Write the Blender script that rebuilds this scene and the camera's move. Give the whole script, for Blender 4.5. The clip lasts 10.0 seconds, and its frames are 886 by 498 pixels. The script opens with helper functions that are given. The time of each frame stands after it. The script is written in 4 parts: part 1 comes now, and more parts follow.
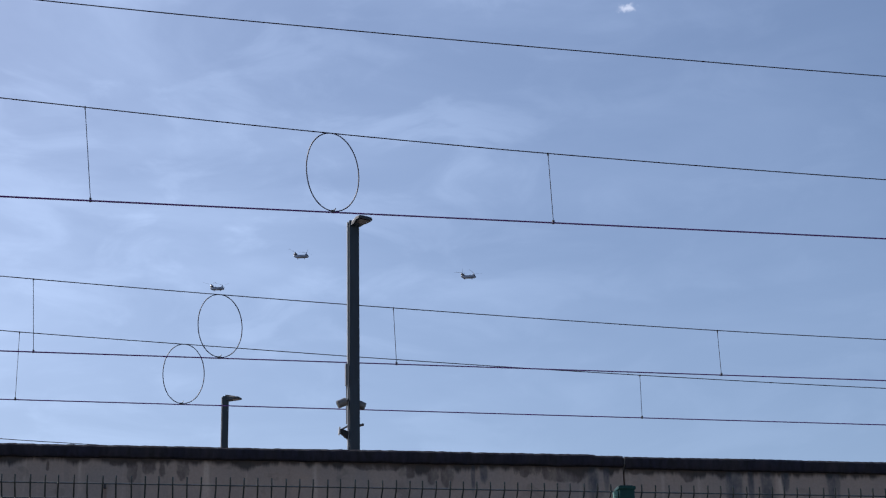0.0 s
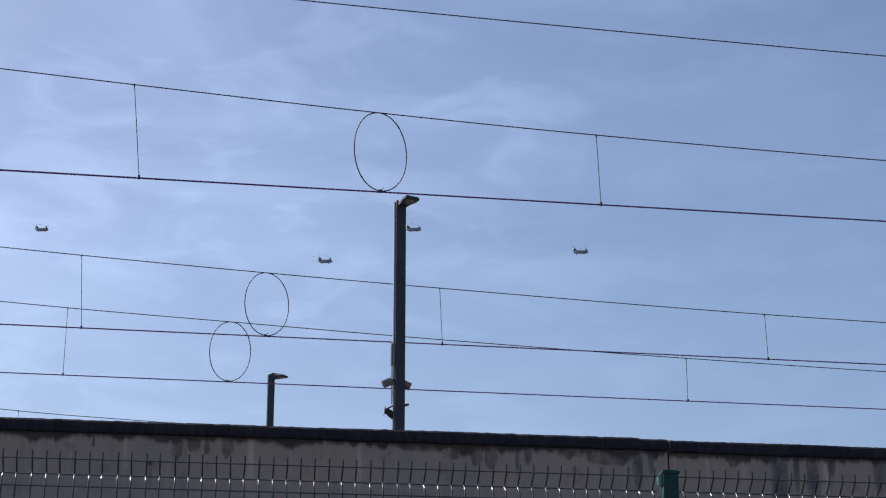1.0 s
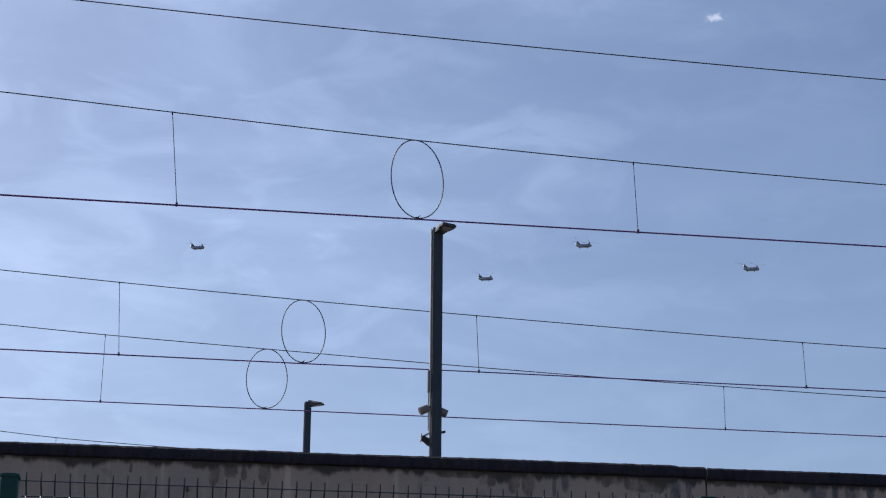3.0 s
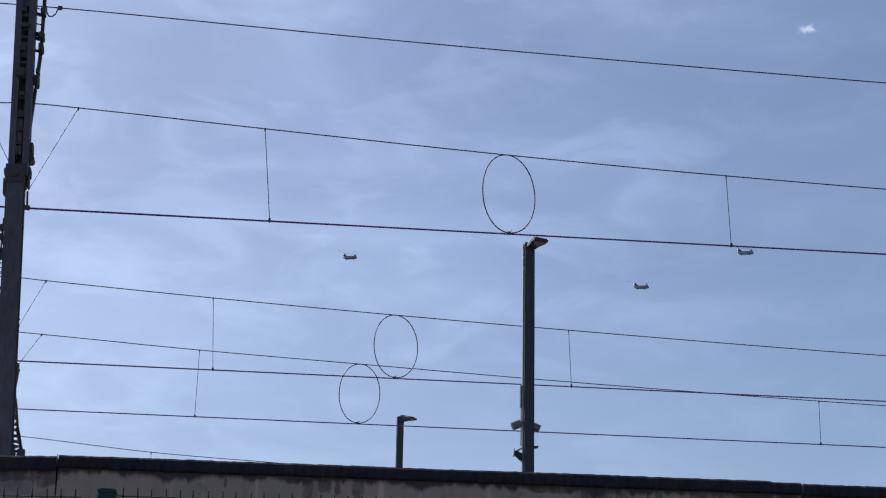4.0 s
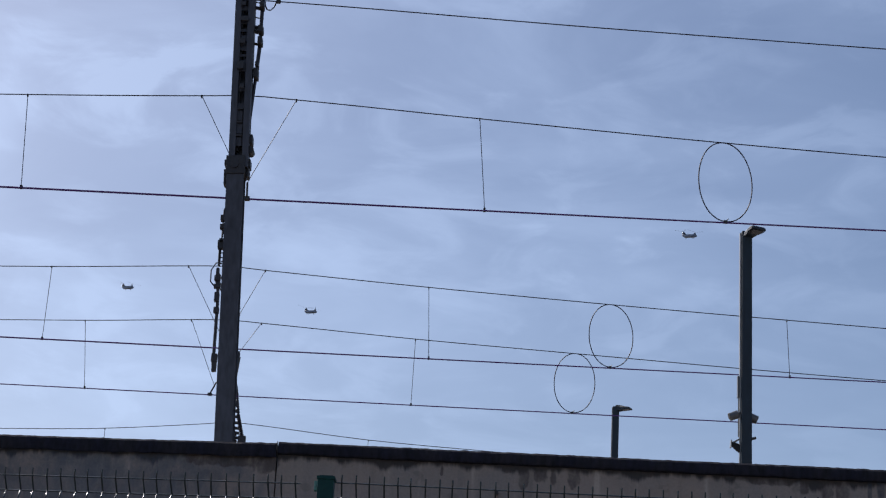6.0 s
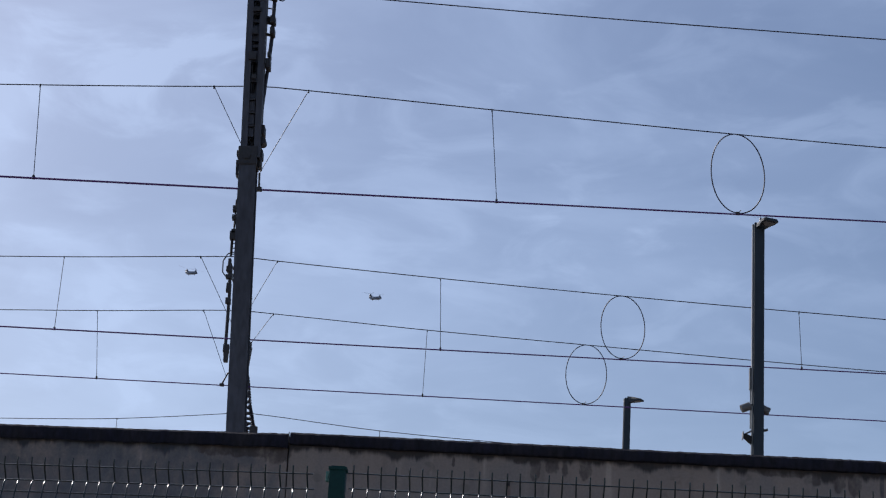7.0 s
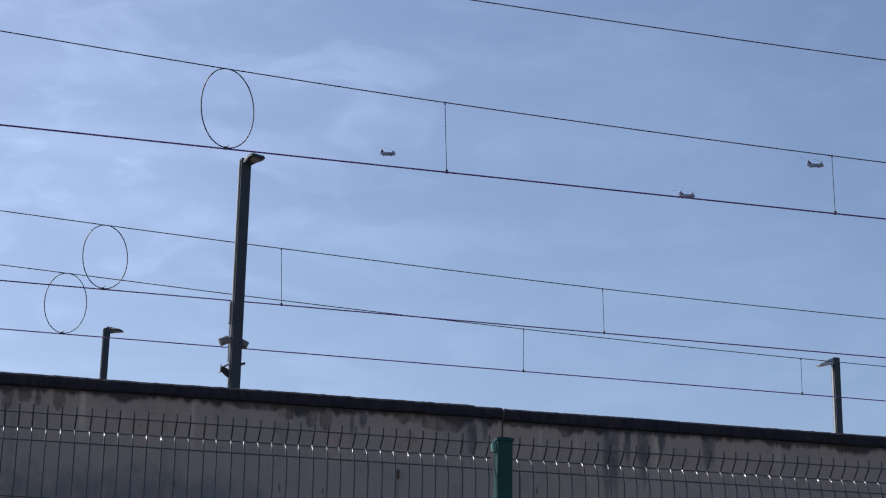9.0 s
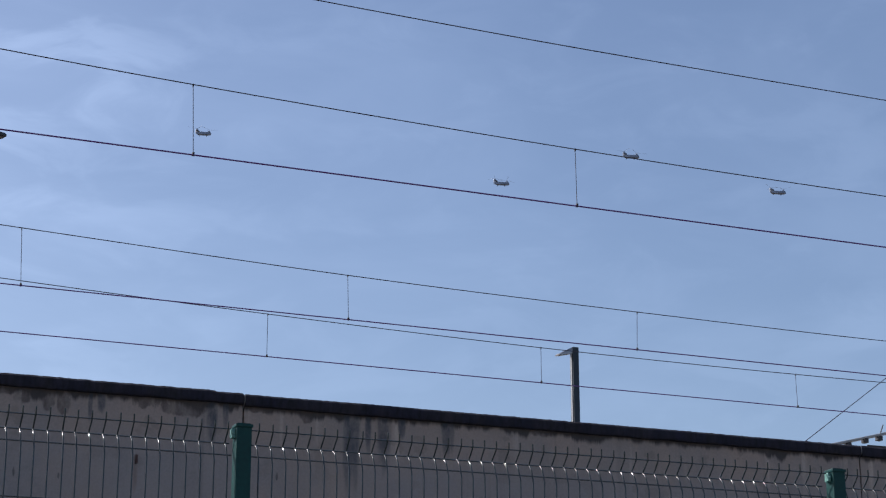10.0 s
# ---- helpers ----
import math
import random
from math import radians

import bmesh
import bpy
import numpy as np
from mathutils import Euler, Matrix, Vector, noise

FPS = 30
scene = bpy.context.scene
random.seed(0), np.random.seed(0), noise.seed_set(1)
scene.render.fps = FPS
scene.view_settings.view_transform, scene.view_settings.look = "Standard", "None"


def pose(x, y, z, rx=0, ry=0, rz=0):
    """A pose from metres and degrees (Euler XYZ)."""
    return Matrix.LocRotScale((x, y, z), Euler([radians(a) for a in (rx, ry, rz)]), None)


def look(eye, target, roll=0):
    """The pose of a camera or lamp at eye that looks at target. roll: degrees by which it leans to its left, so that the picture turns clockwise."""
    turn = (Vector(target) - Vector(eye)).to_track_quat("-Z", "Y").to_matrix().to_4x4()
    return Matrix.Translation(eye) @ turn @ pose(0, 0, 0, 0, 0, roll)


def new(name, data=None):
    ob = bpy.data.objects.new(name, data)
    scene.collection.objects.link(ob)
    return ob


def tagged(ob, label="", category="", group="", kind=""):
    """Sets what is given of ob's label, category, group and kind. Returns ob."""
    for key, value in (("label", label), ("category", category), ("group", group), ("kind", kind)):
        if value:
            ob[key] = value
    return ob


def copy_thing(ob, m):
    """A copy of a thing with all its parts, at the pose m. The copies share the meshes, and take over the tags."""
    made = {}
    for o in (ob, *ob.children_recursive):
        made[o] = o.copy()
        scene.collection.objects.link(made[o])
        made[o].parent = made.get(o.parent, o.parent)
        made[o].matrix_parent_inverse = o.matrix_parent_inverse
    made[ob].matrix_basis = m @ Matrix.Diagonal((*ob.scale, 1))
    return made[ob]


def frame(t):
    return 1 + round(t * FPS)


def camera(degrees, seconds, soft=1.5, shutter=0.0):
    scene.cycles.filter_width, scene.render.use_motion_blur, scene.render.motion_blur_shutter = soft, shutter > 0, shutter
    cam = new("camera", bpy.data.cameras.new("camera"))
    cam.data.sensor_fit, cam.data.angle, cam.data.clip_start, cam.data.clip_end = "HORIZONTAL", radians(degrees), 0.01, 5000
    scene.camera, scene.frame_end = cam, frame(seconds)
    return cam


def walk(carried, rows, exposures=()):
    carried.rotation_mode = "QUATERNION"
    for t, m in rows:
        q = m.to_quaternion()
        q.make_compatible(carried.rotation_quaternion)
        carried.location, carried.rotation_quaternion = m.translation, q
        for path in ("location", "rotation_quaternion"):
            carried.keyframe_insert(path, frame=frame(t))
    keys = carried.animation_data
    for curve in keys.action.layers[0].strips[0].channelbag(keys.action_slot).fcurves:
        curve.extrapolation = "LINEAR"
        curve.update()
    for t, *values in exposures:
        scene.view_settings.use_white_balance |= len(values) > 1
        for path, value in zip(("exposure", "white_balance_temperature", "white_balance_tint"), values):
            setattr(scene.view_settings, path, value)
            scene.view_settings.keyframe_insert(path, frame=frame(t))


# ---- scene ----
# A hand-held camera on the street, tilted up and panning.
EYE = 1.6
KELVIN, TINT = 6200, 15.5
EXPOSURES = [(0.0, 0.24), (2.0, 0.20), (4.0, 0.14), (5.5, 0.01), (7.5, -0.08), (8.5, 0.08), (9.2, 0.37), (9.6, 0.49), (10.0, 0.33)]
cam = camera(26.0, 10.0, soft=1.2)
# seconds, x, y, z offset of the eye, yaw, pitch, roll
PATH = [
    (0.0, -0.004, -0.020, -0.006, -11.05, 19.24, -1.12),
    (0.5, 0.004, -0.014, 0.004, -10.20, 18.91, -0.66),
    (1.0, 0.004, -0.010, 0.004, -9.55, 18.66, -0.02),
    (1.5, 0.000, -0.004, -0.003, -9.21, 18.60, 0.31),
    (2.0, -0.002, 0.000, -0.006, -9.15, 18.74, 0.36),
    (3.3, 0.002, -0.004, -0.004, -7.68, 19.72, 0.52),
    (3.5, 0.000, -0.006, -0.003, -7.05, 19.82, 0.64),
    (4.0, -0.003, -0.006, -0.001, -5.49, 19.89, 1.15),
    (4.5, -0.003, -0.002, 0.002, -3.69, 19.80, 1.74),
    (5.0, -0.004, -0.001, 0.001, -1.90, 19.69, 2.36),
    (5.5, -0.007, 0.002, 0.001, -0.17, 19.51, 2.83),
    (6.0, -0.008, 0.008, 0.002, 1.28, 19.33, 3.29),
    (6.2, -0.008, 0.010, 0.002, 1.72, 19.27, 3.46),
    (7.3, -0.010, 0.018, 0.003, 1.51, 18.93, 3.62),
    (7.5, -0.010, 0.022, 0.004, 0.62, 18.87, 3.40),
    (7.7, -0.009, 0.024, 0.005, -0.79, 18.80, 3.12),
    (8.0, -0.008, 0.026, 0.006, -3.80, 18.54, 2.82),
    (8.2, -0.005, 0.026, 0.005, -5.56, 18.41, 2.41),
    (8.4, -0.001, 0.026, 0.004, -7.86, 18.22, 2.05),
    (8.5, 0.000, 0.026, 0.003, -9.33, 18.08, 1.88),
    (8.7, 0.001, 0.025, 0.002, -11.62, 17.89, 1.42),
    (9.0, 0.003, 0.022, 0.001, -14.51, 17.65, 1.02),
    (9.2, 0.004, 0.018, -0.001, -16.74, 17.46, 0.72),
    (9.3, 0.004, 0.015, -0.001, -17.66, 17.38, 0.56),
    (9.5, 0.003, 0.008, -0.003, -19.02, 17.31, 0.38),
    (9.8, 0.007, 0.006, 0.001, -21.41, 17.25, 0.06),
    (10.0, 0.010, 0.006, 0.003, -22.43, 17.28, -0.10),
]


def camera_pose(x, y, z, yaw, pitch, roll):
    turn = Euler((0, 0, radians(yaw))).to_matrix() @ Euler((radians(90 + pitch), 0, 0)).to_matrix()
    turn = turn @ Euler((0, 0, radians(roll))).to_matrix()
    return Matrix.Translation((x, y, EYE + z)) @ turn.to_4x4()


walk(cam, [(t, camera_pose(*row)) for t, *row in PATH], [(t, stops, KELVIN, TINT) for t, stops in EXPOSURES])

# ---- sun and sky ----
SUN_AZ, SUN_EL = 48.0, 40.0          # degrees to the left of straight ahead, and up
sun_data = bpy.data.lights.new("sun", "SUN")
sun_data.energy, sun_data.angle, sun_data.color = 5.0, radians(0.6), (1.0, 0.94, 0.85)
sun = new("sun", sun_data)
sun_way = Vector((-math.sin(radians(SUN_AZ)) * math.cos(radians(SUN_EL)),
                  math.cos(radians(SUN_AZ)) * math.cos(radians(SUN_EL)), math.sin(radians(SUN_EL))))
sun.matrix_world = look(sun_way * 60, (0, 0, 0))


def build_world():
    """A hazy blue sky with thin veils of cloud."""
    world = bpy.data.worlds.new("sky")
    scene.world = world
    world.use_nodes = True
    nt = world.node_tree
    nt.nodes.clear()
    N, L = nt.nodes.new, nt.links.new
    out, bg = N("ShaderNodeOutputWorld"), N("ShaderNodeBackground")
    sky = N("ShaderNodeTexSky")
    sky.sky_type, sky.sun_disc = "NISHITA", False
    sky.sun_elevation, sky.sun_rotation = radians(SUN_EL), radians(-SUN_AZ)
    sky.air_density, sky.dust_density, sky.ozone_density, sky.altitude = 1.0, 1.5, 1.6, 50
    coord = N("ShaderNodeTexCoord")

    def veil(scale, turn, size, lo, hi, detail):
        m = N("ShaderNodeMapping")
        m.inputs["Scale"].default_value, m.inputs["Rotation"].default_value = scale, turn
        L(coord.outputs["Generated"], m.inputs["Vector"])
        n = N("ShaderNodeTexNoise")
        n.inputs["Scale"].default_value, n.inputs["Detail"].default_value = size, detail
        n.inputs["Roughness"].default_value, n.inputs["Distortion"].default_value = 0.55, 0.6
        L(m.outputs["Vector"], n.inputs["Vector"])
        r = N("ShaderNodeMapRange")
        r.interpolation_type = "SMOOTHERSTEP"
        r.inputs["From Min"].default_value, r.inputs["From Max"].default_value = lo, hi
        L(n.outputs["Fac"], r.inputs["Value"])
        return r.outputs["Result"]

    broad = veil((1.0, 1.0, 3.2), (0.15, 0.25, 0.0), 4.0, 0.34, 0.78, 6)
    wisps = veil((1.4, 1.4, 3.4), (0.10, 0.30, 0.3), 11.0, 0.44, 0.72, 8)
    both = N("ShaderNodeMath")
    both.operation = "MULTIPLY_ADD"
    both.inputs[1].default_value = 0.62
    L(wisps, both.inputs[0])
    L(broad, both.inputs[2])
    amount = N("ShaderNodeMath")
    amount.operation = "MULTIPLY"
    amount.inputs[1].default_value = CLOUD_AMOUNT
    amount.use_clamp = True
    # the veil is thicker on the sun's side
    side, thick, scaled = N("ShaderNodeSeparateXYZ"), N("ShaderNodeMapRange"), N("ShaderNodeMath")
    L(coord.outputs["Generated"], side.inputs[0])
    for key, v in (("From Min", 0.30), ("From Max", -0.32), ("To Min", 0.33), ("To Max", 2.1)):
        thick.inputs[key].default_value = v
    L(side.outputs["X"], thick.inputs["Value"])
    scaled.operation = "MULTIPLY"
    L(both.outputs[0], scaled.inputs[0])
    L(thick.outputs["Result"], scaled.inputs[1])
    # brighter drifts of the veil, ragged like the rest of it
    drift = scaled.outputs[0]
    for way, spread, high, weight in DRIFTS:
        gap, flat, far = N("ShaderNodeVectorMath"), N("ShaderNodeVectorMath"), N("ShaderNodeVectorMath")
        gap.operation, flat.operation, far.operation = "SUBTRACT", "MULTIPLY", "LENGTH"
        L(coord.outputs["Generated"], gap.inputs[0])
        gap.inputs[1].default_value = way
        L(gap.outputs["Vector"], flat.inputs[0])
        flat.inputs[1].default_value = (1 / spread, 1 / spread, 1 / high)
        L(flat.outputs["Vector"], far.inputs[0])
        mask, torn, add = N("ShaderNodeMapRange"), N("ShaderNodeMath"), N("ShaderNodeMath")
        mask.interpolation_type = "SMOOTHERSTEP"
        for key, v in (("From Min", 1.0), ("From Max", 0.0), ("To Min", 0.0), ("To Max", weight)):
            mask.inputs[key].default_value = v
        L(far.outputs["Value"], mask.inputs["Value"])
        torn.operation, add.operation = "MULTIPLY_ADD", "MULTIPLY_ADD"
        L(wisps, torn.inputs[0])
        torn.inputs[1].default_value, torn.inputs[2].default_value = 0.9, 0.55
        L(mask.outputs["Result"], add.inputs[0])
        L(torn.outputs[0], add.inputs[1])
        L(drift, add.inputs[2])
        drift = add.outputs[0]
    L(drift, amount.inputs[0])
    gain = N("ShaderNodeVectorMath")
    gain.operation = "SCALE"
    gain.inputs["Scale"].default_value = SKY_GAIN
    L(sky.outputs["Color"], gain.inputs[0])
    mix = N("ShaderNodeMix")
    mix.data_type = "RGBA"
    L(amount.outputs[0], mix.inputs["Factor"])
    L(gain.outputs["Vector"], mix.inputs["A"])
    lit = N("ShaderNodeVectorMath")
    lit.operation = "MULTIPLY_ADD"
    lit.inputs[1].default_value, lit.inputs[2].default_value = (0.75, 0.75, 0.75), CLOUD_COLOUR
    L(gain.outputs["Vector"], lit.inputs[0])
    L(lit.outputs["Vector"], mix.inputs["B"])
    # one small bright puff, high over the line
    off, wide, gap = N("ShaderNodeVectorMath"), N("ShaderNodeVectorMath"), N("ShaderNodeVectorMath")
    off.operation, wide.operation, gap.operation = "SUBTRACT", "MULTIPLY", "LENGTH"
    L(coord.outputs["Generated"], off.inputs[0])
    off.inputs[1].default_value = Vector((933, 3000, 1542.7)).normalized()
    L(off.outputs["Vector"], wide.inputs[0])
    wide.inputs[1].default_value = (0.8, 0.8, 1.7)
    L(wide.outputs["Vector"], gap.inputs[0])
    ragged = N("ShaderNodeTexNoise")
    ragged.inputs["Scale"].default_value, ragged.inputs["Detail"].default_value = 330, 4
    L(coord.outputs["Generated"], ragged.inputs["Vector"])
    edge = N("ShaderNodeMath")
    edge.operation = "MULTIPLY_ADD"
    edge.inputs[1].default_value = -0.009
    L(ragged.outputs["Fac"], edge.inputs[0])
    L(gap.outputs["Value"], edge.inputs[2])
    puff = N("ShaderNodeMapRange")
    puff.interpolation_type = "SMOOTHERSTEP"
    for key, v in (("From Min", 0.0005), ("From Max", -0.005), ("To Min", 0.0), ("To Max", 0.6)):
        puff.inputs[key].default_value = v
    L(edge.outputs[0], puff.inputs["Value"])
    top = N("ShaderNodeMix")
    top.data_type = "RGBA"
    L(puff.outputs["Result"], top.inputs["Factor"])
    L(mix.outputs["Result"], top.inputs["A"])
    top.inputs["B"].default_value = (0.75, 0.8, 0.9, 1)
    L(top.outputs["Result"], bg.inputs["Color"])
    bg.inputs["Strength"].default_value = 1.0
    L(bg.outputs["Background"], out.inputs["Surface"])


# direction, spread across and upwards, weight
DRIFTS = [((0.078, 0.940, 0.333), 0.11, 0.035, 0.75), ((-0.182, 0.897, 0.404), 0.12, 0.07, 0.6), ((0.170, 0.911, 0.377), 0.10, 0.05, 0.45)]
SKY_GAIN, CLOUD_AMOUNT, CLOUD_COLOUR = 0.097, 0.54, (0.207, 0.258, 0.331)
build_world()


# ---- materials ----
def material(name, base, rough=0.6, metal=0.0, grain=0.0, size=20.0, bump=0.0, second=None, patch=3.0, stretch=(1, 1, 1)):
    """A surface of one colour, broken by large patches of a second colour and by fine grain."""
    m = bpy.data.materials.new(name)
    m.use_nodes = True
    nt = m.node_tree
    N, L = nt.nodes.new, nt.links.new
    b = nt.nodes["Principled BSDF"]
    b.inputs["Roughness"].default_value, b.inputs["Metallic"].default_value = rough, metal
    b.inputs["Base Color"].default_value = (*base, 1)
    if grain or second:
        co, mp = N("ShaderNodeTexCoord"), N("ShaderNodeMapping")
        mp.inputs["Scale"].default_value = stretch
        L(co.outputs["Object"], mp.inputs["Vector"])
        fine, large = N("ShaderNodeTexNoise"), N("ShaderNodeTexNoise")
        fine.inputs["Scale"].default_value, fine.inputs["Detail"].default_value = size, 6
        large.inputs["Scale"].default_value, large.inputs["Detail"].default_value = patch, 5
        for n in (fine, large):
            L(mp.outputs["Vector"], n.inputs["Vector"])
        ramp = N("ShaderNodeMapRange")
        ramp.inputs["From Min"].default_value, ramp.inputs["From Max"].default_value = 0.42, 0.66
        L(large.outputs["Fac"], ramp.inputs["Value"])
        two = N("ShaderNodeMix")
        two.data_type = "RGBA"
        two.inputs["A"].default_value, two.inputs["B"].default_value = (*base, 1), (*(second or base), 1)
        L(ramp.outputs["Result"], two.inputs["Factor"])
        g = N("ShaderNodeMapRange")
        g.inputs["From Min"].default_value, g.inputs["From Max"].default_value = 0.3, 0.7
        g.inputs["To Min"].default_value, g.inputs["To Max"].default_value = 1 - grain, 1 + grain
        L(fine.outputs["Fac"], g.inputs["Value"])
        mul = N("ShaderNodeVectorMath")
        mul.operation = "SCALE"
        L(two.outputs["Result"], mul.inputs[0])
        L(g.outputs["Result"], mul.inputs["Scale"])
        L(mul.outputs["Vector"], b.inputs["Base Color"])
        if bump:
            bp = N("ShaderNodeBump")
            bp.inputs["Strength"].default_value, bp.inputs["Distance"].default_value = bump, 0.01
            L(fine.outputs["Fac"], bp.inputs["Height"])
            L(bp.outputs["Normal"], b.inputs["Normal"])
    return m


# dark blots (along the wall, height under the coping, half width, half height), and long damp streaks
BLOTS = [(0.15, -0.08, 0.033, 0.09), (0.26, -0.06, 0.044, 0.055), (0.34, -0.075, 0.022, 0.06), (0.47, -0.07, 0.04, 0.08), (0.05, -0.03, 0.045, 0.03),
         (0.94, -0.01, 0.04, 0.035), (-1.73, -0.045, 0.29, 0.045), (-1.50, -0.07, 0.08, 0.06), (-0.37, -0.075, 0.011, 0.02),
         (1.93, -0.06, 0.033, 0.05), (2.07, -0.07, 0.044, 0.075), (2.17, -0.08, 0.044, 0.08), (2.70, -0.025, 0.09, 0.065), (2.96, -0.055, 0.155, 0.07),
         (1.71, -0.025, 0.18, 0.035), (3.46, -0.02, 0.07, 0.03), (3.78, -0.045, 0.045, 0.05), (5.51, -0.02, 0.09, 0.035), (6.71, -0.01, 0.09, 0.022)]
STREAKS = [(2.34, -0.07, 0.014, 0.12), (2.41, -0.04, 0.024, 0.08), (3.14, -0.09, 0.033, 0.18), (3.23, -0.05, 0.02, 0.11), (4.10, -0.16, 0.055, 0.34),
           (4.22, -0.08, 0.02, 0.16), (4.33, -0.09, 0.044, 0.26), (4.46, -0.03, 0.03, 0.09), (4.80, -0.05, 0.045, 0.17)]

HOLES = [(3.59, -0.45, 0.008, 0.026), (1.21, -0.56, 0.009, 0.03), (1.88, -0.54, 0.007, 0.028), (2.16, -0.55, 0.006, 0.018)]
DAMP = [(-2.25, -0.28, 0.62, 0.30), (-1.82, -0.11, 0.34, 0.10), (-3.5, -0.45, 0.75, 0.40), (-2.75, -0.05, 0.25, 0.09), (-4.9, -0.3, 0.8, 0.3), (0.9, -0.75, 0.9, 0.25),
        (-2.5, -0.42, 1.0, 0.46), (-3.7, -0.30, 1.1, 0.42), (-3.1, -0.9, 1.6, 0.5)]
RUST_RUN = [(2.645, -0.50, 0.016, 0.13), (-0.012, -0.27, 0.013, 0.09)]


def wall_material():
    """Beige rendered concrete with blackened runs and a painted shadow fringe under the coping, damp patches and
    chipped spots.
    """
    m = bpy.data.materials.new("weathered_render")
    m.use_nodes = True
    nt = m.node_tree
    N, L = nt.nodes.new, nt.links.new
    b = nt.nodes["Principled BSDF"]
    b.inputs["Roughness"].default_value = 0.92
    co = N("ShaderNodeTexCoord")
    at = co.outputs["Object"]

    def noise_at(scale, size, detail=5, rough=0.6, offset=(0, 0, 0), warp=0.0):
        mp = N("ShaderNodeMapping")
        mp.inputs["Scale"].default_value, mp.inputs["Location"].default_value = scale, offset
        L(at, mp.inputs["Vector"])
        n = N("ShaderNodeTexNoise")
        n.inputs["Scale"].default_value, n.inputs["Detail"].default_value = size, detail
        n.inputs["Roughness"].default_value, n.inputs["Distortion"].default_value = rough, warp
        L(mp.outputs["Vector"], n.inputs["Vector"])
        return n.outputs["Fac"]

    def span(value, a, c, lo=0.0, hi=1.0, smooth=True):
        r = N("ShaderNodeMapRange")
        if smooth:
            r.interpolation_type = "SMOOTHSTEP"
        for key, v in (("From Min", a), ("From Max", c), ("To Min", lo), ("To Max", hi)):
            r.inputs[key].default_value = v
        L(value, r.inputs["Value"])
        return r.outputs["Result"]

    def calc(op, x, y):
        n = N("ShaderNodeMath")
        n.operation = {"SUBTRACT_": "SUBTRACT", "SUM": "ADD"}.get(op, op)
        n.use_clamp = op in ("ADD", "SUBTRACT")
        for i, v in enumerate((x, y)):
            if isinstance(v, float):
                n.inputs[i].default_value = v
            else:
                L(v, n.inputs[i])
        return n.outputs[0]

    def blend(fac, a, c):
        x = N("ShaderNodeMix")
        x.data_type = "RGBA"
        L(fac, x.inputs["Factor"])
        for key, v in (("A", a), ("B", c)):
            if isinstance(v, tuple):
                x.inputs[key].default_value = (*v, 1)
            else:
                L(v, x.inputs[key])
        return x.outputs["Result"]

    z = N("ShaderNodeSeparateXYZ")
    L(at, z.inputs[0])
    below = z.outputs["Z"]                       # 0 at the coping's underside, negative downwards
    col = blend(span(noise_at((1, 1, 0.8), 0.9), 0.4, 0.65), (0.338, 0.260, 0.208), (0.271, 0.227, 0.196))
    col = blend(span(noise_at((1, 1, 0.35), 3.5, offset=(3, 0, 1)), 0.5, 0.72, 0, 0.7), col, (0.359, 0.277, 0.217))
    # lower down the plaster is greyer, unevenly
    col = blend(calc("MULTIPLY", span(noise_at((1, 1, 0.5), 1.3, offset=(8, 0, 2)), 0.30, 0.58, 0.3, 0.9), span(below, -0.15, -0.42, 0.3, 1.0)), col, (0.265, 0.242, 0.231))
    # blackened scalloped runs of uneven length, with the coping's shadow fringe painted in
    length = span(noise_at((1, 1, 0.02), 2.6, 6, 0.62, (1.3, 0, 0)), 0.42, 0.76, 0.008, 0.09)
    scallop = span(noise_at((1, 1, 0.02), 11, 4, 0.6, (7.7, 0, 0)), 0.35, 0.68, 0.0, 0.034)
    hang = calc("SUM", calc("SUM", below, length), scallop)
    runs = span(hang, -0.016, 0.024)
    # long damp streaks
    streak = calc("MULTIPLY", span(noise_at((1, 1, 0.03), 4.2, 4, 0.5, (5.2, 0, 0)), 0.585, 0.66), span(below, -1.7, -0.1, 0.15, 0.85))
    # round dark patches with edges
    spots = calc("MULTIPLY", span(noise_at((1, 1, 1.2), 4.5, 4, 0.5, (2.2, 0, 7)), 0.6, 0.64), span(below, -0.75, -0.1))
    pale = calc("MULTIPLY", span(noise_at((1, 1, 0.05), 9.0, 4, 0.5, (4.2, 0, 3)), 0.56, 0.68), span(below, -0.5, -0.05))
    col = blend(calc("MULTIPLY", pale, 0.75), col, (0.50, 0.41, 0.335))
    # cloudy damp and washed-out drips all over
    clouds = span(noise_at((1, 1, 0.7), 2.6, 7, 0.68, (12, 0, 5), 0.8), 0.44, 0.68)
    col = blend(calc("MULTIPLY", clouds, 0.38), col, (0.21, 0.205, 0.205))
    washed = calc("MULTIPLY", span(noise_at((1, 1, 0.10), 7.0, 6, 0.65, (15, 0, 1)), 0.52, 0.70), span(below, -0.95, -0.1, 0.25, 1.0))
    col = blend(calc("MULTIPLY", washed, 0.35), col, (0.15, 0.145, 0.145))
    col = blend(calc("MULTIPLY", spots, 0.25), col, (0.09, 0.072, 0.06))
    col = blend(calc("MULTIPLY", streak, 0.3), col, (0.055, 0.055, 0.055))
    col = blend(calc("MULTIPLY", runs, 0.88), col, (0.026, 0.024, 0.026))
    uneven = span(noise_at((1, 1, 0.5), 14, 6, 0.7, (9, 0, 4)), 0.32, 0.62, 0.45, 1.0)
    ragged = span(noise_at((1, 1, 0.6), 16, 4, 0.6), 0.3, 0.7, -0.8, 0.8, False)
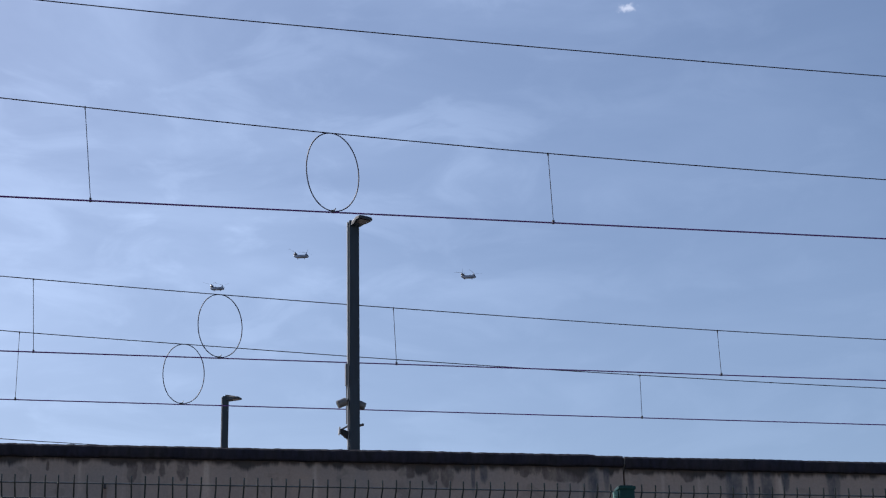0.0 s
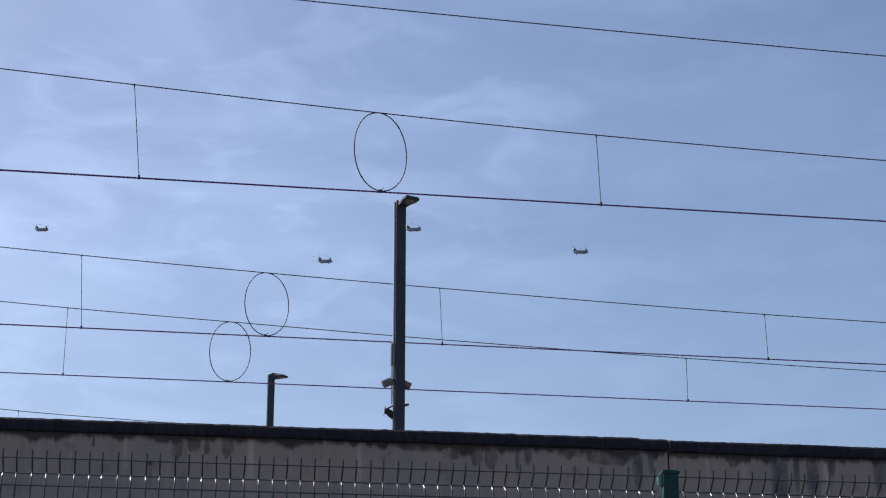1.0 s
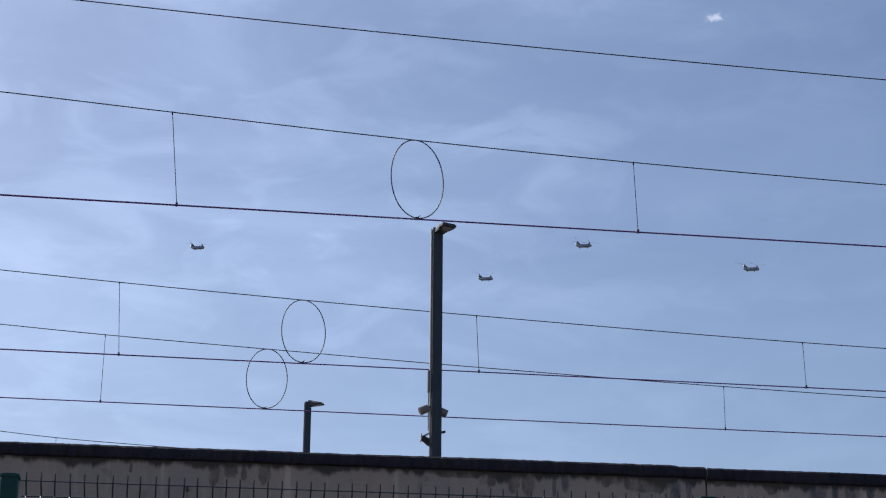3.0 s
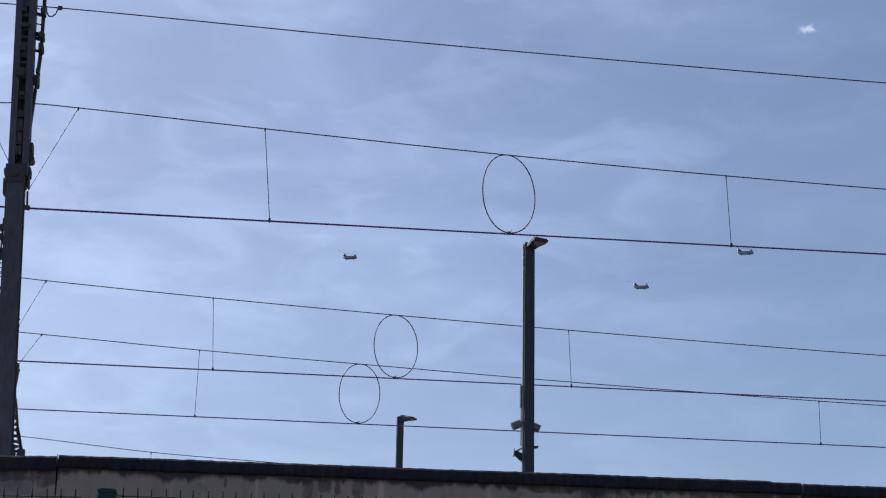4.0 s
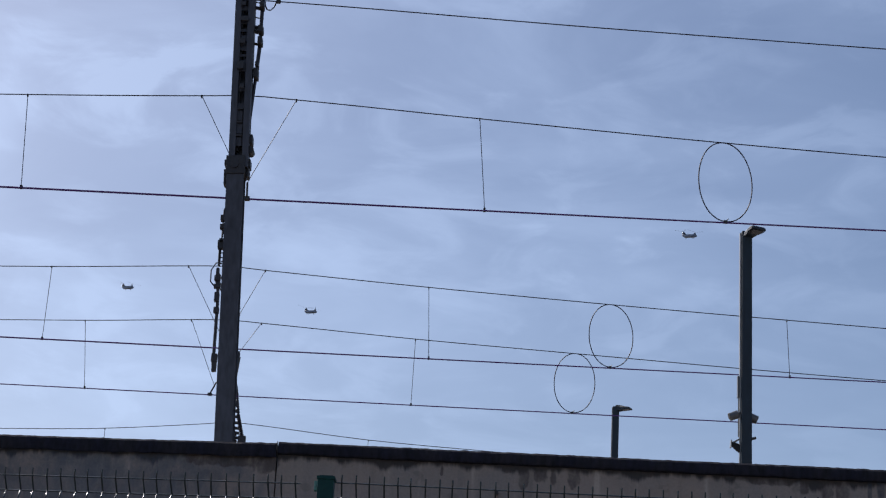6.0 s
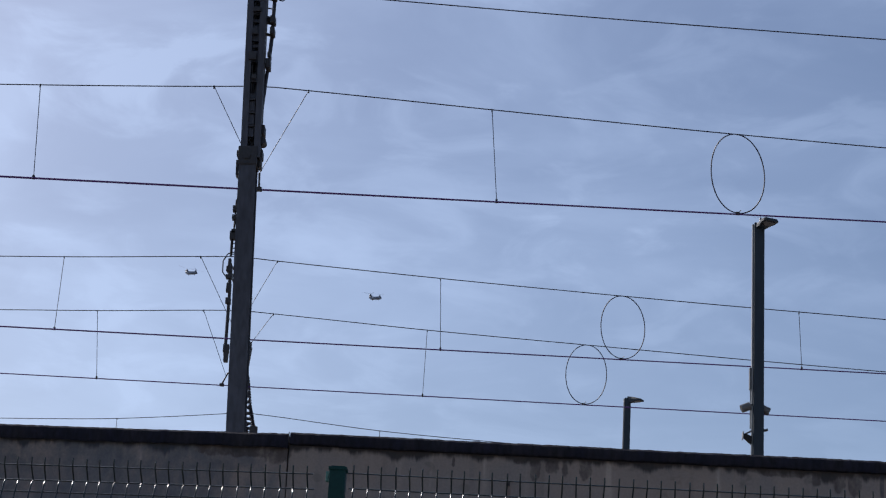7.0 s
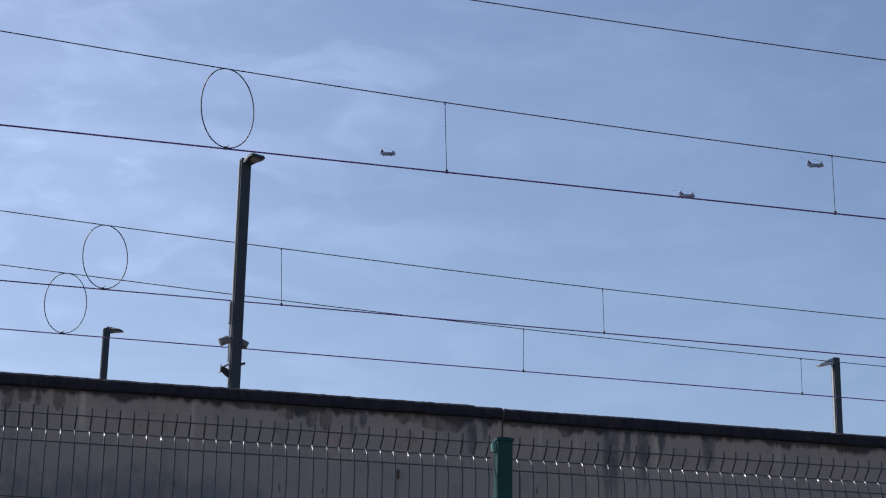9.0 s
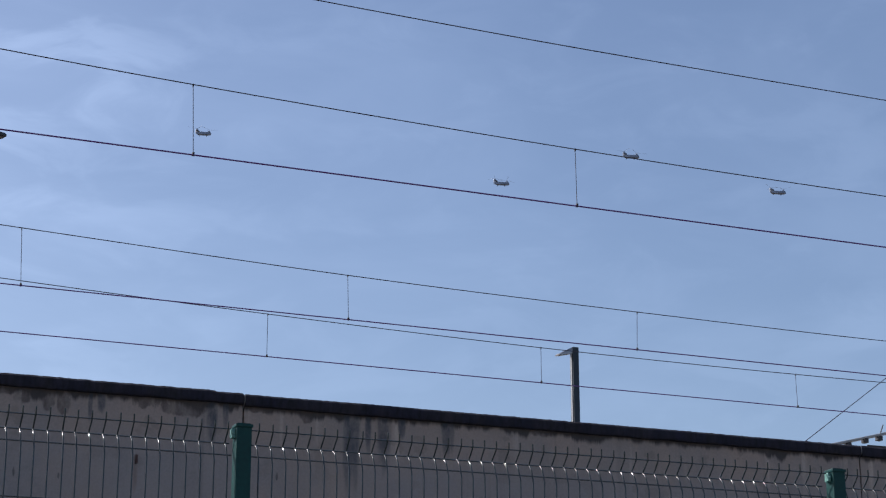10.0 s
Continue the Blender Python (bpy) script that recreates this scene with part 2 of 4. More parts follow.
    drawn = span(noise_at((1, 1, 0.06), 20, 4, 0.6, (2, 0, 5)), 0.3, 0.7, -0.7, 0.7, False)
    cloudy = span(noise_at((1, 1, 0.8), 5, 6, 0.65, (6, 0, 2)), 0.3, 0.7, -1.0, 1.0, False)
    for marks, colour, strength, soft, edge in ((DAMP, (0.085, 0.100, 0.122), 0.68, 0.85, cloudy), (BLOTS, (0.075, 0.06, 0.054), 0.82, 0.4, ragged),
                                                (STREAKS, (0.045, 0.054, 0.068), 0.85, 0.8, drawn), (HOLES, (0.03, 0.028, 0.03), 0.9, 0.5, ragged),
                                                (RUST_RUN, (0.15, 0.085, 0.065), 0.55, 0.8, drawn)):
        total = None
        for sx, sz, sw, sh in marks:
            du = calc("MULTIPLY", calc("SUBTRACT_", z.outputs["X"], sx), 1 / sw)
            dv = calc("MULTIPLY", calc("SUBTRACT_", below, sz), 1 / sh)
            if marks is BLOTS:                      # blots hang from the coping
                dv = calc("MINIMUM", calc("MULTIPLY", dv, 1.25), calc("MULTIPLY", dv, 0.4))
            r2 = calc("SUM", calc("MULTIPLY", du, du), calc("MULTIPLY", dv, dv))
            one = span(calc("SUM", r2, edge), 1.0 + soft, 1.0 - soft)
            total = one if total is None else calc("MAXIMUM", total, one)
        col = blend(calc("MULTIPLY", calc("MULTIPLY", total, uneven), strength), col, colour)
    fine = noise_at((1, 1, 1), 60, 6, 0.7)
    g = N("ShaderNodeVectorMath")
    g.operation = "SCALE"
    L(col, g.inputs[0])
    L(span(fine, 0.3, 0.7, 0.9, 1.09), g.inputs["Scale"])
    L(g.outputs["Vector"], b.inputs["Base Color"])
    bp = N("ShaderNodeBump")
    bp.inputs["Strength"].default_value, bp.inputs["Distance"].default_value = 0.3, 0.006
    L(fine, bp.inputs["Height"])
    L(bp.outputs["Normal"], b.inputs["Normal"])
    return m


WALL = wall_material()
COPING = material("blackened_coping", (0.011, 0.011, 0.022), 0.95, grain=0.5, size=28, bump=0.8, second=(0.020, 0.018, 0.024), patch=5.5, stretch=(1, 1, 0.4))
SEALANT = material("pale_sealant", (0.15, 0.145, 0.145), 0.8, grain=0.3, size=40, second=(0.05, 0.05, 0.055), patch=7)
GREEN = material("green_powder_coat", (0.0008, 0.043, 0.040), 0.5, grain=0.12, size=60, second=(0.0015, 0.035, 0.033), patch=5)
GREEN.node_tree.nodes["Principled BSDF"].inputs["Specular IOR Level"].default_value = 0.25
GREEN_PALE = material("faded_green_plastic", (0.10, 0.24, 0.21), 0.5, grain=0.1, size=60)
WIRE_GREEN = material("coated_fence_wire", (0.005, 0.012, 0.013), 0.35, grain=0.15, size=90, second=(0.01, 0.02, 0.02), patch=12)
for key, value in (("Coat Weight", 0.7), ("Coat Roughness", 0.16), ("Coat IOR", 1.5), ("Specular IOR Level", 0.25)):
    WIRE_GREEN.node_tree.nodes["Principled BSDF"].inputs[key].default_value = value
LAMP_GREEN = material("dark_green_paint", (0.008, 0.018, 0.031), 0.6, grain=0.2, size=30, second=(0.011, 0.024, 0.034), patch=2.5, stretch=(1, 1, 0.2))
GREY_PAINT = material("light_grey_paint", (0.26, 0.27, 0.275), 0.45, grain=0.08, size=40)
ALUMINIUM = material("dull_aluminium", (0.30, 0.30, 0.31), 0.38, 0.7, grain=0.1, size=40)
CAMERA_GREY = material("camera_housing_grey", (0.10, 0.10, 0.10), 0.4, grain=0.08, size=50)
MATT_BLACK = material("matt_black_casting", (0.012, 0.012, 0.014), 0.85, grain=0.15, size=60)
DARK_PLASTIC = material("dark_plastic", (0.02, 0.02, 0.022), 0.45, grain=0.1, size=60)
LED_GLASS = material("lamp_lens", (0.026, 0.025, 0.028), 0.25, grain=0.1, size=80)
MAST_STEEL = material("weathered_mast_steel", (0.058, 0.062, 0.078), 0.7, 0.0, grain=0.25, size=25, bump=0.2, second=(0.040, 0.042, 0.056), patch=2.0, stretch=(1, 1, 0.3))
IRON = material("dark_fittings", (0.035, 0.033, 0.036), 0.55, 0.3, grain=0.2, size=50)
RUST = material("rusty_steel", (0.065, 0.031, 0.026), 0.75, grain=0.3, size=40)
# the purple is the lens's colour fringe, put into the wire's base colour
COPPER = material("dull_copper_wire", (0.080, 0.026, 0.165), 0.6, 0.0, grain=0.1, size=8)
CABLE = material("oxidised_cable", (0.024, 0.026, 0.048), 0.65, 0.0, grain=0.1, size=8)
PORCELAIN = material("brown_insulator", (0.026, 0.020, 0.024), 0.25, grain=0.1, size=30)
# olive hull, paled and blued: the aerial haze is put into its colour
HULL = material("hazed_olive_hull", (0.19, 0.225, 0.295), 0.4, grain=0.1, size=2.0, second=(0.16, 0.185, 0.235), patch=0.35)
BLADE = material("rotor_blade_grey", (0.17, 0.20, 0.26), 0.5, grain=0.08, size=2)
HULL_DARK = material("rotor_black", (0.03, 0.032, 0.035), 0.7, grain=0.1, size=2)
CANOPY = material("cockpit_glass", (0.02, 0.025, 0.03), 0.08, grain=0.05, size=2)
ASPHALT = material("worn_concrete", (0.13, 0.12, 0.108), 0.9, grain=0.35, size=60, bump=0.4, second=(0.10, 0.093, 0.085), patch=0.25)
PLASTER = material("pale_plaster", (0.24, 0.225, 0.21), 0.9, grain=0.15, size=8, second=(0.20, 0.19, 0.18), patch=0.3)
BALLAST = material("ballast", (0.17, 0.15, 0.135), 0.95, grain=0.5, size=12, bump=1.0, second=(0.11, 0.095, 0.085), patch=0.5)


# ---- mesh helpers ----
def mesh_of(name, bm, mat):
    bmesh.ops.recalc_face_normals(bm, faces=bm.faces[:])
    me = bpy.data.meshes.new(name)
    bm.to_mesh(me)
    bm.free()
    me.materials.append(mat)
    return me


def part(name, bm, mat, parent=None, label="", smooth=False):
    me = mesh_of(name, bm, mat)
    if smooth:
        me.polygons.foreach_set("use_smooth", [True] * len(me.polygons))
        me.set_sharp_from_angle(angle=radians(35))
    ob = new(name, me)
    ob.parent = parent
    return tagged(ob, label)


def share(name, me, parent, m):
    ob = new(name, me)
    ob.parent, ob.matrix_basis = parent, m
    return ob


def thing(name, m, label, category, group="", kind=""):
    ob = new(name)
    ob.matrix_basis, ob.empty_display_size = m, 0.2
    return tagged(ob, label, category, group, kind)


def box(bm, x0, x1, y0, y1, z0, z1, bevel=0.0, m=None):
    got = bmesh.ops.create_cube(bm, size=1, matrix=Matrix.Translation(((x0 + x1) / 2, (y0 + y1) / 2, (z0 + z1) / 2))
                                @ Matrix.Diagonal((x1 - x0, y1 - y0, z1 - z0, 1)))
    vs = got["verts"]
    if bevel:
        es = list({e for v in vs for e in v.link_edges})
        out = bmesh.ops.bevel(bm, geom=es, offset=bevel, segments=2, affect="EDGES", profile=0.7)
        vs = list({v for f in out["faces"] for v in f.verts} | {v for v in vs if v.is_valid})
    if m:
        bmesh.ops.transform(bm, matrix=m, verts=vs)
    return bm


def rod(bm, a, c, r, sides=8, r2=None):
    """A round bar from a to c."""
    a, c = Vector(a), Vector(c)
    turn = (c - a).to_track_quat("Z", "Y").to_matrix().to_4x4()
    bmesh.ops.create_cone(bm, cap_ends=True, segments=sides, radius1=r, radius2=r if r2 is None else r2, depth=(c - a).length,
                          matrix=Matrix.Translation((a + c) / 2) @ turn)
    return bm


def tube(bm, points, r, sides=6, closed=False, caps=True):
    """A bar of round section along a line of points."""
    pts = [Vector(p) for p in points]
    n, rings = len(pts), []
    for i, p in enumerate(pts):
        a = pts[i - 1] if (closed or i) else p
        c = pts[(i + 1) % n] if (closed or i < n - 1) else p
        d = (c - a).normalized()
        side = d.cross(Vector((0, 1, 0) if abs(d.y) < 0.9 else (1, 0, 0))).normalized()
        up = side.cross(d)
        rings.append([bm.verts.new(p + r * (math.cos(k) * side + math.sin(k) * up)) for k in (2 * math.pi * j / sides for j in range(sides))])
    for i in range(n if closed else n - 1):
        a, c = rings[i], rings[(i + 1) % n]
        for j in range(sides):
            bm.faces.new((a[j], a[(j + 1) % sides], c[(j + 1) % sides], c[j]))
    if caps and not closed:
        bm.faces.new(rings[0])
        bm.faces.new(rings[-1])
    return bm


def curve_through(knots, x):
    """Height of a slack line at x: a smooth curve through (x, z) knots."""
    xs, zs = [k[0] for k in knots], [k[1] for k in knots]
    if x <= xs[0] or x >= xs[-1]:
        i = 0 if x <= xs[0] else len(xs) - 2
        return zs[i] + (zs[i + 1] - zs[i]) * (x - xs[i]) / (xs[i + 1] - xs[i])
    i = max(k for k in range(len(xs) - 1) if xs[k] <= x)
    s = [(zs[k + 1] - zs[k]) / (xs[k + 1] - xs[k]) for k in range(len(xs) - 1)]
    slope = [s[0]] + [(s[k - 1] + s[k]) / 2 for k in range(1, len(s))] + [s[-1]]
    h = xs[i + 1] - xs[i]
    u = (x - xs[i]) / h
    return ((2 * u ** 3 - 3 * u ** 2 + 1) * zs[i] + (u ** 3 - 2 * u ** 2 + u) * h * slope[i]
            + (3 * u ** 2 - 2 * u ** 3) * zs[i + 1] + (u ** 3 - u ** 2) * h * slope[i + 1])


# ---- large structure ----
RAIL_BED = 4.25
bm = bmesh.new()
bmesh.ops.create_grid(bm, x_segments=8, y_segments=8, size=4500)
tagged(part("ground", bm, ASPHALT), "pale worn concrete street ground reaching to the horizon", "ground", kind="structure")

bm = box(bmesh.new(), -260, 320, 12.2, 75, 0.02, RAIL_BED, 0.08)
tagged(part("railway_embankment", bm, BALLAST), "raised railway bed of grey ballast behind the wall", "embankment", kind="structure")

# added out of view: bounces warm sunlight forward and blocks low sky reflections
bm = box(bmesh.new(), -70, 80, -26.4, -26, 0, 9.5, 0.03)
tagged(part("bounce_wall_south", bm, PLASTER), "unseen plain pale plaster wall added behind the camera to bounce light", "wall", kind="structure")

WALL_TURN, WALL_AWAY, WALL_TOP = 0.8, 12.0, 4.45
COPE = 0.076
wall = thing("wall_north", pose(0, 0, 0, 0, 0, -WALL_TURN), "long weathered beige concrete wall with blackened coping", "wall", kind="structure")
JOINTS = [-20.3, -15.5, -10.75, -6.2, -1.427, 3.35, 8.105, 12.87, 17.6, 22.4, 27.2, 32.0]
FALL_FROM, FALL, FALL_STEP = -1.427, -1.0, -0.012     # where the street begins to fall, degrees, step at that joint
rng = random.Random(4)
for a, c in zip(JOINTS[:-1], JOINTS[1:]):
    falls = c < FALL_FROM + 0.1
    rises = abs(c - 3.35) < 0.1                        # this panel stands a little askew
    seat = pose(0, WALL_AWAY, WALL_TOP - COPE + (0.001 if rises else 0.0), 0, -0.15 if rises else 0.0, 0)
    if falls:
        seat = pose(FALL_FROM, WALL_AWAY, WALL_TOP - COPE + FALL_STEP, 0, FALL, 0) @ pose(-FALL_FROM, 0, 0)
    body = part("wall_panel", box(bmesh.new(), a + 0.006, c - 0.006, 0, 0.2, -WALL_TOP + COPE, 0.0), WALL, wall)
    body.matrix_basis = seat
    # coping: a rough cast strip whose top edge has crumbled
    bm, n = bmesh.new(), 260
    rings = []
    dip = rng.random() * 10
    for i in range(n + 1):
        x = a + 0.006 + (c - a - 0.012) * i / n
        wob = 0.003 * noise.noise((x * 1.3, dip, 0)) + 0.0025 * noise.noise((x * 19, dip, 2)) + 0.0028 * noise.noise((x * 47, 3, dip))
        notch = -0.006 if rises and x > c - 0.19 else 0.0
        under = 0.007 * noise.noise((x * 5.0, 8, dip)) + 0.006 * noise.noise((x * 23, 1, dip)) - (0.014 if falls else 0.0)
        face = -0.035 + 0.005 * noise.noise((x * 9, 5, dip))
        top = COPE + wob + notch
        rings.append([bm.verts.new((x, *q)) for q in ((0.0, under * 0.4 - 0.004), (face + 0.006, under), (face, under + 0.012), (face, top - 0.014),
                                                       (face + 0.014, top), (0.235, top + 0.01), (0.235, 0.0))])
    for p, q in zip(rings[:-1], rings[1:]):
        for j in range(7):
            bm.faces.new((p[j], p[(j + 1) % 7], q[(j + 1) % 7], q[j]))
    bm.faces.new(rings[0])
    bm.faces.new(rings[-1])
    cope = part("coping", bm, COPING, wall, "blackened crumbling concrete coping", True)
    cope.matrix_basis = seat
    # the joint's sealing strip, split and coming loose
    bm, pts = bmesh.new(), []
    for i in range(40):
        z = COPE - 0.004 - i * 0.05
        pts.append((c + 0.006 * noise.noise((z * 6, c, 0)), -0.037 if z > -0.006 else 0.03, z))
    tube(bm, pts, 0.0032, 6)
    strip = part("joint_strip", bm, SEALANT, wall, "pale split sealing strip in the wall joint")
    strip.matrix_basis = pose(0, WALL_AWAY, WALL_TOP - COPE)

# rusty iron stubs left in the wall
for x, z, h, skin in ((2.65, 3.968, 0.055, RUST), (-0.012, 4.19, 0.03, IRON)):
    bm = box(bmesh.new(), -0.007, 0.007, -0.025, 0.02, -h / 2, h / 2, 0.003)
    part("iron_stub", bm, skin, wall, "short corroded iron stub").matrix_basis = pose(x, WALL_AWAY, z)

# ---- mesh fence ----
FENCE_TURN, FENCE_AWAY, FENCE_TOP = 1.4, 6.77, 3.09
FENCE = pose(0, 0, 0, 0, 0, -FENCE_TURN) @ pose(0, FENCE_AWAY, 0)
FENCE_POSTS = [-5.735, -3.215, -0.695, 1.816, 4.350, 6.870, 9.390]
FOLD = 0.045


fence = thing("mesh_fence", FENCE, "green welded wire mesh fence on square green posts", "fence")


def fence_post(x):
    ob = part("post", box(bmesh.new(), -0.029, 0.029, -0.029, 0.029, 0, FENCE_TOP - 0.012, 0.004), GREEN, fence, "square green powder-coated steel post")
    ob.matrix_basis = pose(x, 0, 0)
    bm = box(bmesh.new(), -0.033, 0.033, -0.033, 0.033, FENCE_TOP - 0.014, FENCE_TOP - 0.002, 0.003)
    box(bm, -0.024, 0.024, -0.024, 0.024, FENCE_TOP - 0.003, FENCE_TOP + 0.002, 0.002)
    part("cap", bm, GREEN, ob)
    for z in (FENCE_TOP - 0.035, FENCE_TOP - 1.1, FENCE_TOP - 2.2):
        bm = box(bmesh.new(), -0.043, -0.029, -0.012, 0.016, z - 0.018, z + 0.018, 0.003)
        rod(bm, (-0.036, -0.018, z), (-0.036, -0.010, z), 0.005, 6)
        part("clip", bm, GREEN_PALE, ob, "small faded fixing clip")


for x in FENCE_POSTS:
    fence_post(x)


def fold_line():
    """Heights and depths of a mesh wire from its tip to the ground: every stretch ends in a fold away from the street."""
    z = FENCE_TOP + 0.016
    pts = [(0.0, z)]
    z = FENCE_TOP - 0.012
    crosses = []
    while z > 0.25:
        crosses += [(0.0, z), (FOLD, z - 0.046), (0.0113, z - 0.096)]
        pts += [(0.0, z + 0.003), (0.004, z - 0.006), (FOLD * 0.9, z - 0.040), (FOLD, z - 0.0455)]
        y, low = FOLD - 0.0012, z - 0.0475
        pts.append((y, low))
        for slope, length in ((36, 0.005), (39, 0.0055), (42, 0.006), (45, 0.006), (48, 0.0055), (60, 0.003), (71, 0.003)):
            y, low = y - length * math.cos(radians(slope)), low - length * math.sin(radians(slope))
            pts.append((y, low))
        pts += [(0.002, z - 0.114), (0.0, z - 0.122)]
        for k in (1, 2):
            crosses.append((0.0, z - 0.098 - 0.2 * k))
        z -= 0.698
    pts.append((0.0, 0.06))
    return pts, crosses


WIRE_LINE, CROSSES = fold_line()
bm = bmesh.new()
tube(bm, [(0, y, z) for y, z in WIRE_LINE], 0.0030, 8, caps=False)
WIRE_MESH = mesh_of("wire", bm, WIRE_GREEN)
WIRE_MESH.polygons.foreach_set("use_smooth", [len(p.vertices) == 4 for p in WIRE_MESH.polygons])
for a, c in zip(FENCE_POSTS[:-1], FENCE_POSTS[1:]):
    width = c - a
    cross = mesh_of("cross_wire", rod(bmesh.new(), (0.036, 0, 0), (width - 0.036, 0, 0), 0.0029, 6), WIRE_GREEN)
    panel = part("panel", rod(bmesh.new(), (0.036, 0.0045, CROSSES[0][1]), (width - 0.036, 0.0045, CROSSES[0][1]), 0.0026, 6), WIRE_GREEN, fence,
                 "welded wire panel with folded ridges")
    panel.matrix_basis = pose(c, 0, -0.014, 0, FALL, 0) @ pose(-width, 0, 0) if c < 0 else pose(a, 0, -0.006)
    for y, z in CROSSES[1:]:
        share("cross_wire", cross, panel, pose(0, y + 0.0045, z))
    count = 49
    for i in range(count):
        x = width / 2 + (i - (count - 1) / 2) * 0.05
        share("wire", WIRE_MESH, panel, pose(x, 0, rng.uniform(-0.001, 0.001), 0, rng.uniform(-0.05, 0.05), rng.uniform(-3, 3)))


# ---- overhead lines ----
CONTACT = 9.587


def wire_mesh(knots, y, r, x0, x1, step=0.3, sides=6):
    n = int((x1 - x0) / step)
    return tube(bmesh.new(), [(x, y, curve_through(knots, x)) for x in (x0 + (x1 - x0) * i / n for i in range(n + 1))], r, sides)


def overhead_line(label, y, knots, droppers, loop, hangers, twin, r_mess):
    """Messenger above, contact wire below, thin droppers between, a jumper loop, and two slanting hangers at the mast."""
    ob = thing("overhead_line", pose(0, y, 0), label, "overhead line", "electric overhead lines of the railway")
    part("messenger_wire", wire_mesh(knots, 0, r_mess, -40, 60), CABLE, ob, "oxidised stranded messenger wire")
    for dy, dz in (((-0.006, 0.0), (0.006, 0.006)) if twin else ((0, 0),)):
        bm = tube(bmesh.new(), [(-40, dy * 9, CONTACT + dz), (2.8, dy * 1.5, CONTACT + dz * 0.5), (60, dy, CONTACT)], 0.0085 if twin else 0.0095, 6)
        part("contact_wire", bm, COPPER, ob, "dull copper contact wire with purple lens fringe in its colour")
    for top, low in droppers:
        zt = curve_through(knots, top)
        bm = rod(bmesh.new(), (low, 0, CONTACT + 0.02), (top, 0, zt), 0.0048, 5)
        d = part("dropper", bm, CABLE, ob)
        part("clamp", box(bmesh.new(), low - 0.014, low + 0.014, -0.016, 0.016, CONTACT - 0.012, CONTACT + 0.035, 0.005), IRON, d, "dark contact wire clamp")
        part("clamp", box(bmesh.new(), top - 0.008, top + 0.008, -0.01, 0.01, zt - 0.03, zt + 0.008, 0.002), IRON, d)
    if loop:
        xt, xb, width = loop
        zt = curve_through(knots, xt)
        zb = CONTACT + 0.015
        pts, n = [], 56
        for i in range(n):
            a = 2 * math.pi * i / n
            u, v = math.sin(a), math.cos(a)
            x = (xt + xb) / 2 + (xt - xb) / 2 * v + width / 2 * u * (1 + 0.02 * math.cos(2 * a))
            pts.append((x, 0.012 * math.sin(a * 2), (zt + zb) / 2 + (zt - zb) / 2 * v))
        ring = part("jumper_loop", tube(bmesh.new(), pts, 0.0075, 6, True), CABLE, ob, "dark oval loop of jumper cable", True)
        bm = box(bmesh.new(), xb - 0.05, xb - 0.005, -0.02, 0.02, zb - 0.02, zb + 0.012, 0.004)
        tube(bm, [(xb - 0.03, 0, zb + 0.005), (xb - 0.005, 0, zb + 0.02), (xb + 0.01, 0, zb + 0.04)], 0.006)
        part("clamp", bm, IRON, ring)
    if hangers:
        left, right, low_x, low_z, arm_x = hangers
        for x, meet in ((left, (low_x - 0.02, 0, low_z - 0.07)), (right, (low_x, 0, low_z))):
            part("slant_hanger", rod(bmesh.new(), (x, 0, curve_through(knots, x)), meet, 0.0048, 5), CABLE, ob)
            part("clamp", box(bmesh.new(), x - 0.009, x + 0.009, -0.01, 0.01, curve_through(knots, x) - 0.03, curve_through(knots, x) + 0.009, 0.002), IRON, ob)
        bm = rod(bmesh.new(), (low_x, 0, low_z), (arm_x, 0, CONTACT + 0.02), 0.013, 8)
        box(bm, arm_x - 0.035, arm_x + 0.035, -0.03, 0.03, CONTACT - 0.015, CONTACT + 0.03, 0.006)
        part("steady_arm", bm, IRON, ob, "dark steady arm holding the contact wire")
    return ob


LINE_1 = [(-40, 10.4), (-20, 10.35), (-5.38, 10.81), (-3.5, 10.895), (-2.95, 10.925), (-2.36, 10.9), (-0.13, 10.77), (2.8, 10.61), (5.51, 10.5),
          (10.7, 10.38), (15.58, 10.35), (22, 10.42), (40, 10.9), (60, 10.5)]
LINE_2 = [(-40, 10.4), (-20, 10.3), (-6.6, 10.75), (-4.49, 10.87), (-3.9, 10.895), (-3.32, 10.86), (-0.82, 10.72), (1.97, 10.59), (4.5, 10.49),
          (9.83, 10.32), (15.03, 10.25), (20.06, 10.23), (28, 10.35), (45, 10.9), (60, 10.5)]
LINE_3 = [(-40, 10.4), (-20, 10.3), (-6.58, 10.755), (-4.8, 10.86), (-4.2, 10.885), (-3.64, 10.86), (-1.06, 10.72), (1.6, 10.61), (5.0, 10.475),
          (9.36, 10.34), (14.54, 10.24), (20.0, 10.23), (28, 10.35), (45, 10.9), (60, 10.5)]
LINE_4 = [(-40, 10.4), (-20, 10.2), (-8.6, 10.57), (-7.45, 10.64), (-5.27, 10.86), (-4.95, 10.9), (-4.65, 10.885), (-2.13, 10.68), (0.03, 10.585),
          (6, 10.4), (12, 10.27), (30, 10.2), (60, 10.5)]
overhead_line("electric overhead line with twin copper contact wire, tinted purple for lens fringe", 21.33, LINE_1,
              [(-5.62, -5.55), (-0.13, -0.02), (5.51, 5.545), (10.7, 10.71), (15.9, 15.92)], (2.80, 2.86, 0.645), (-3.51, -2.36, -2.86, 9.80, -2.85), True, 0.0075)
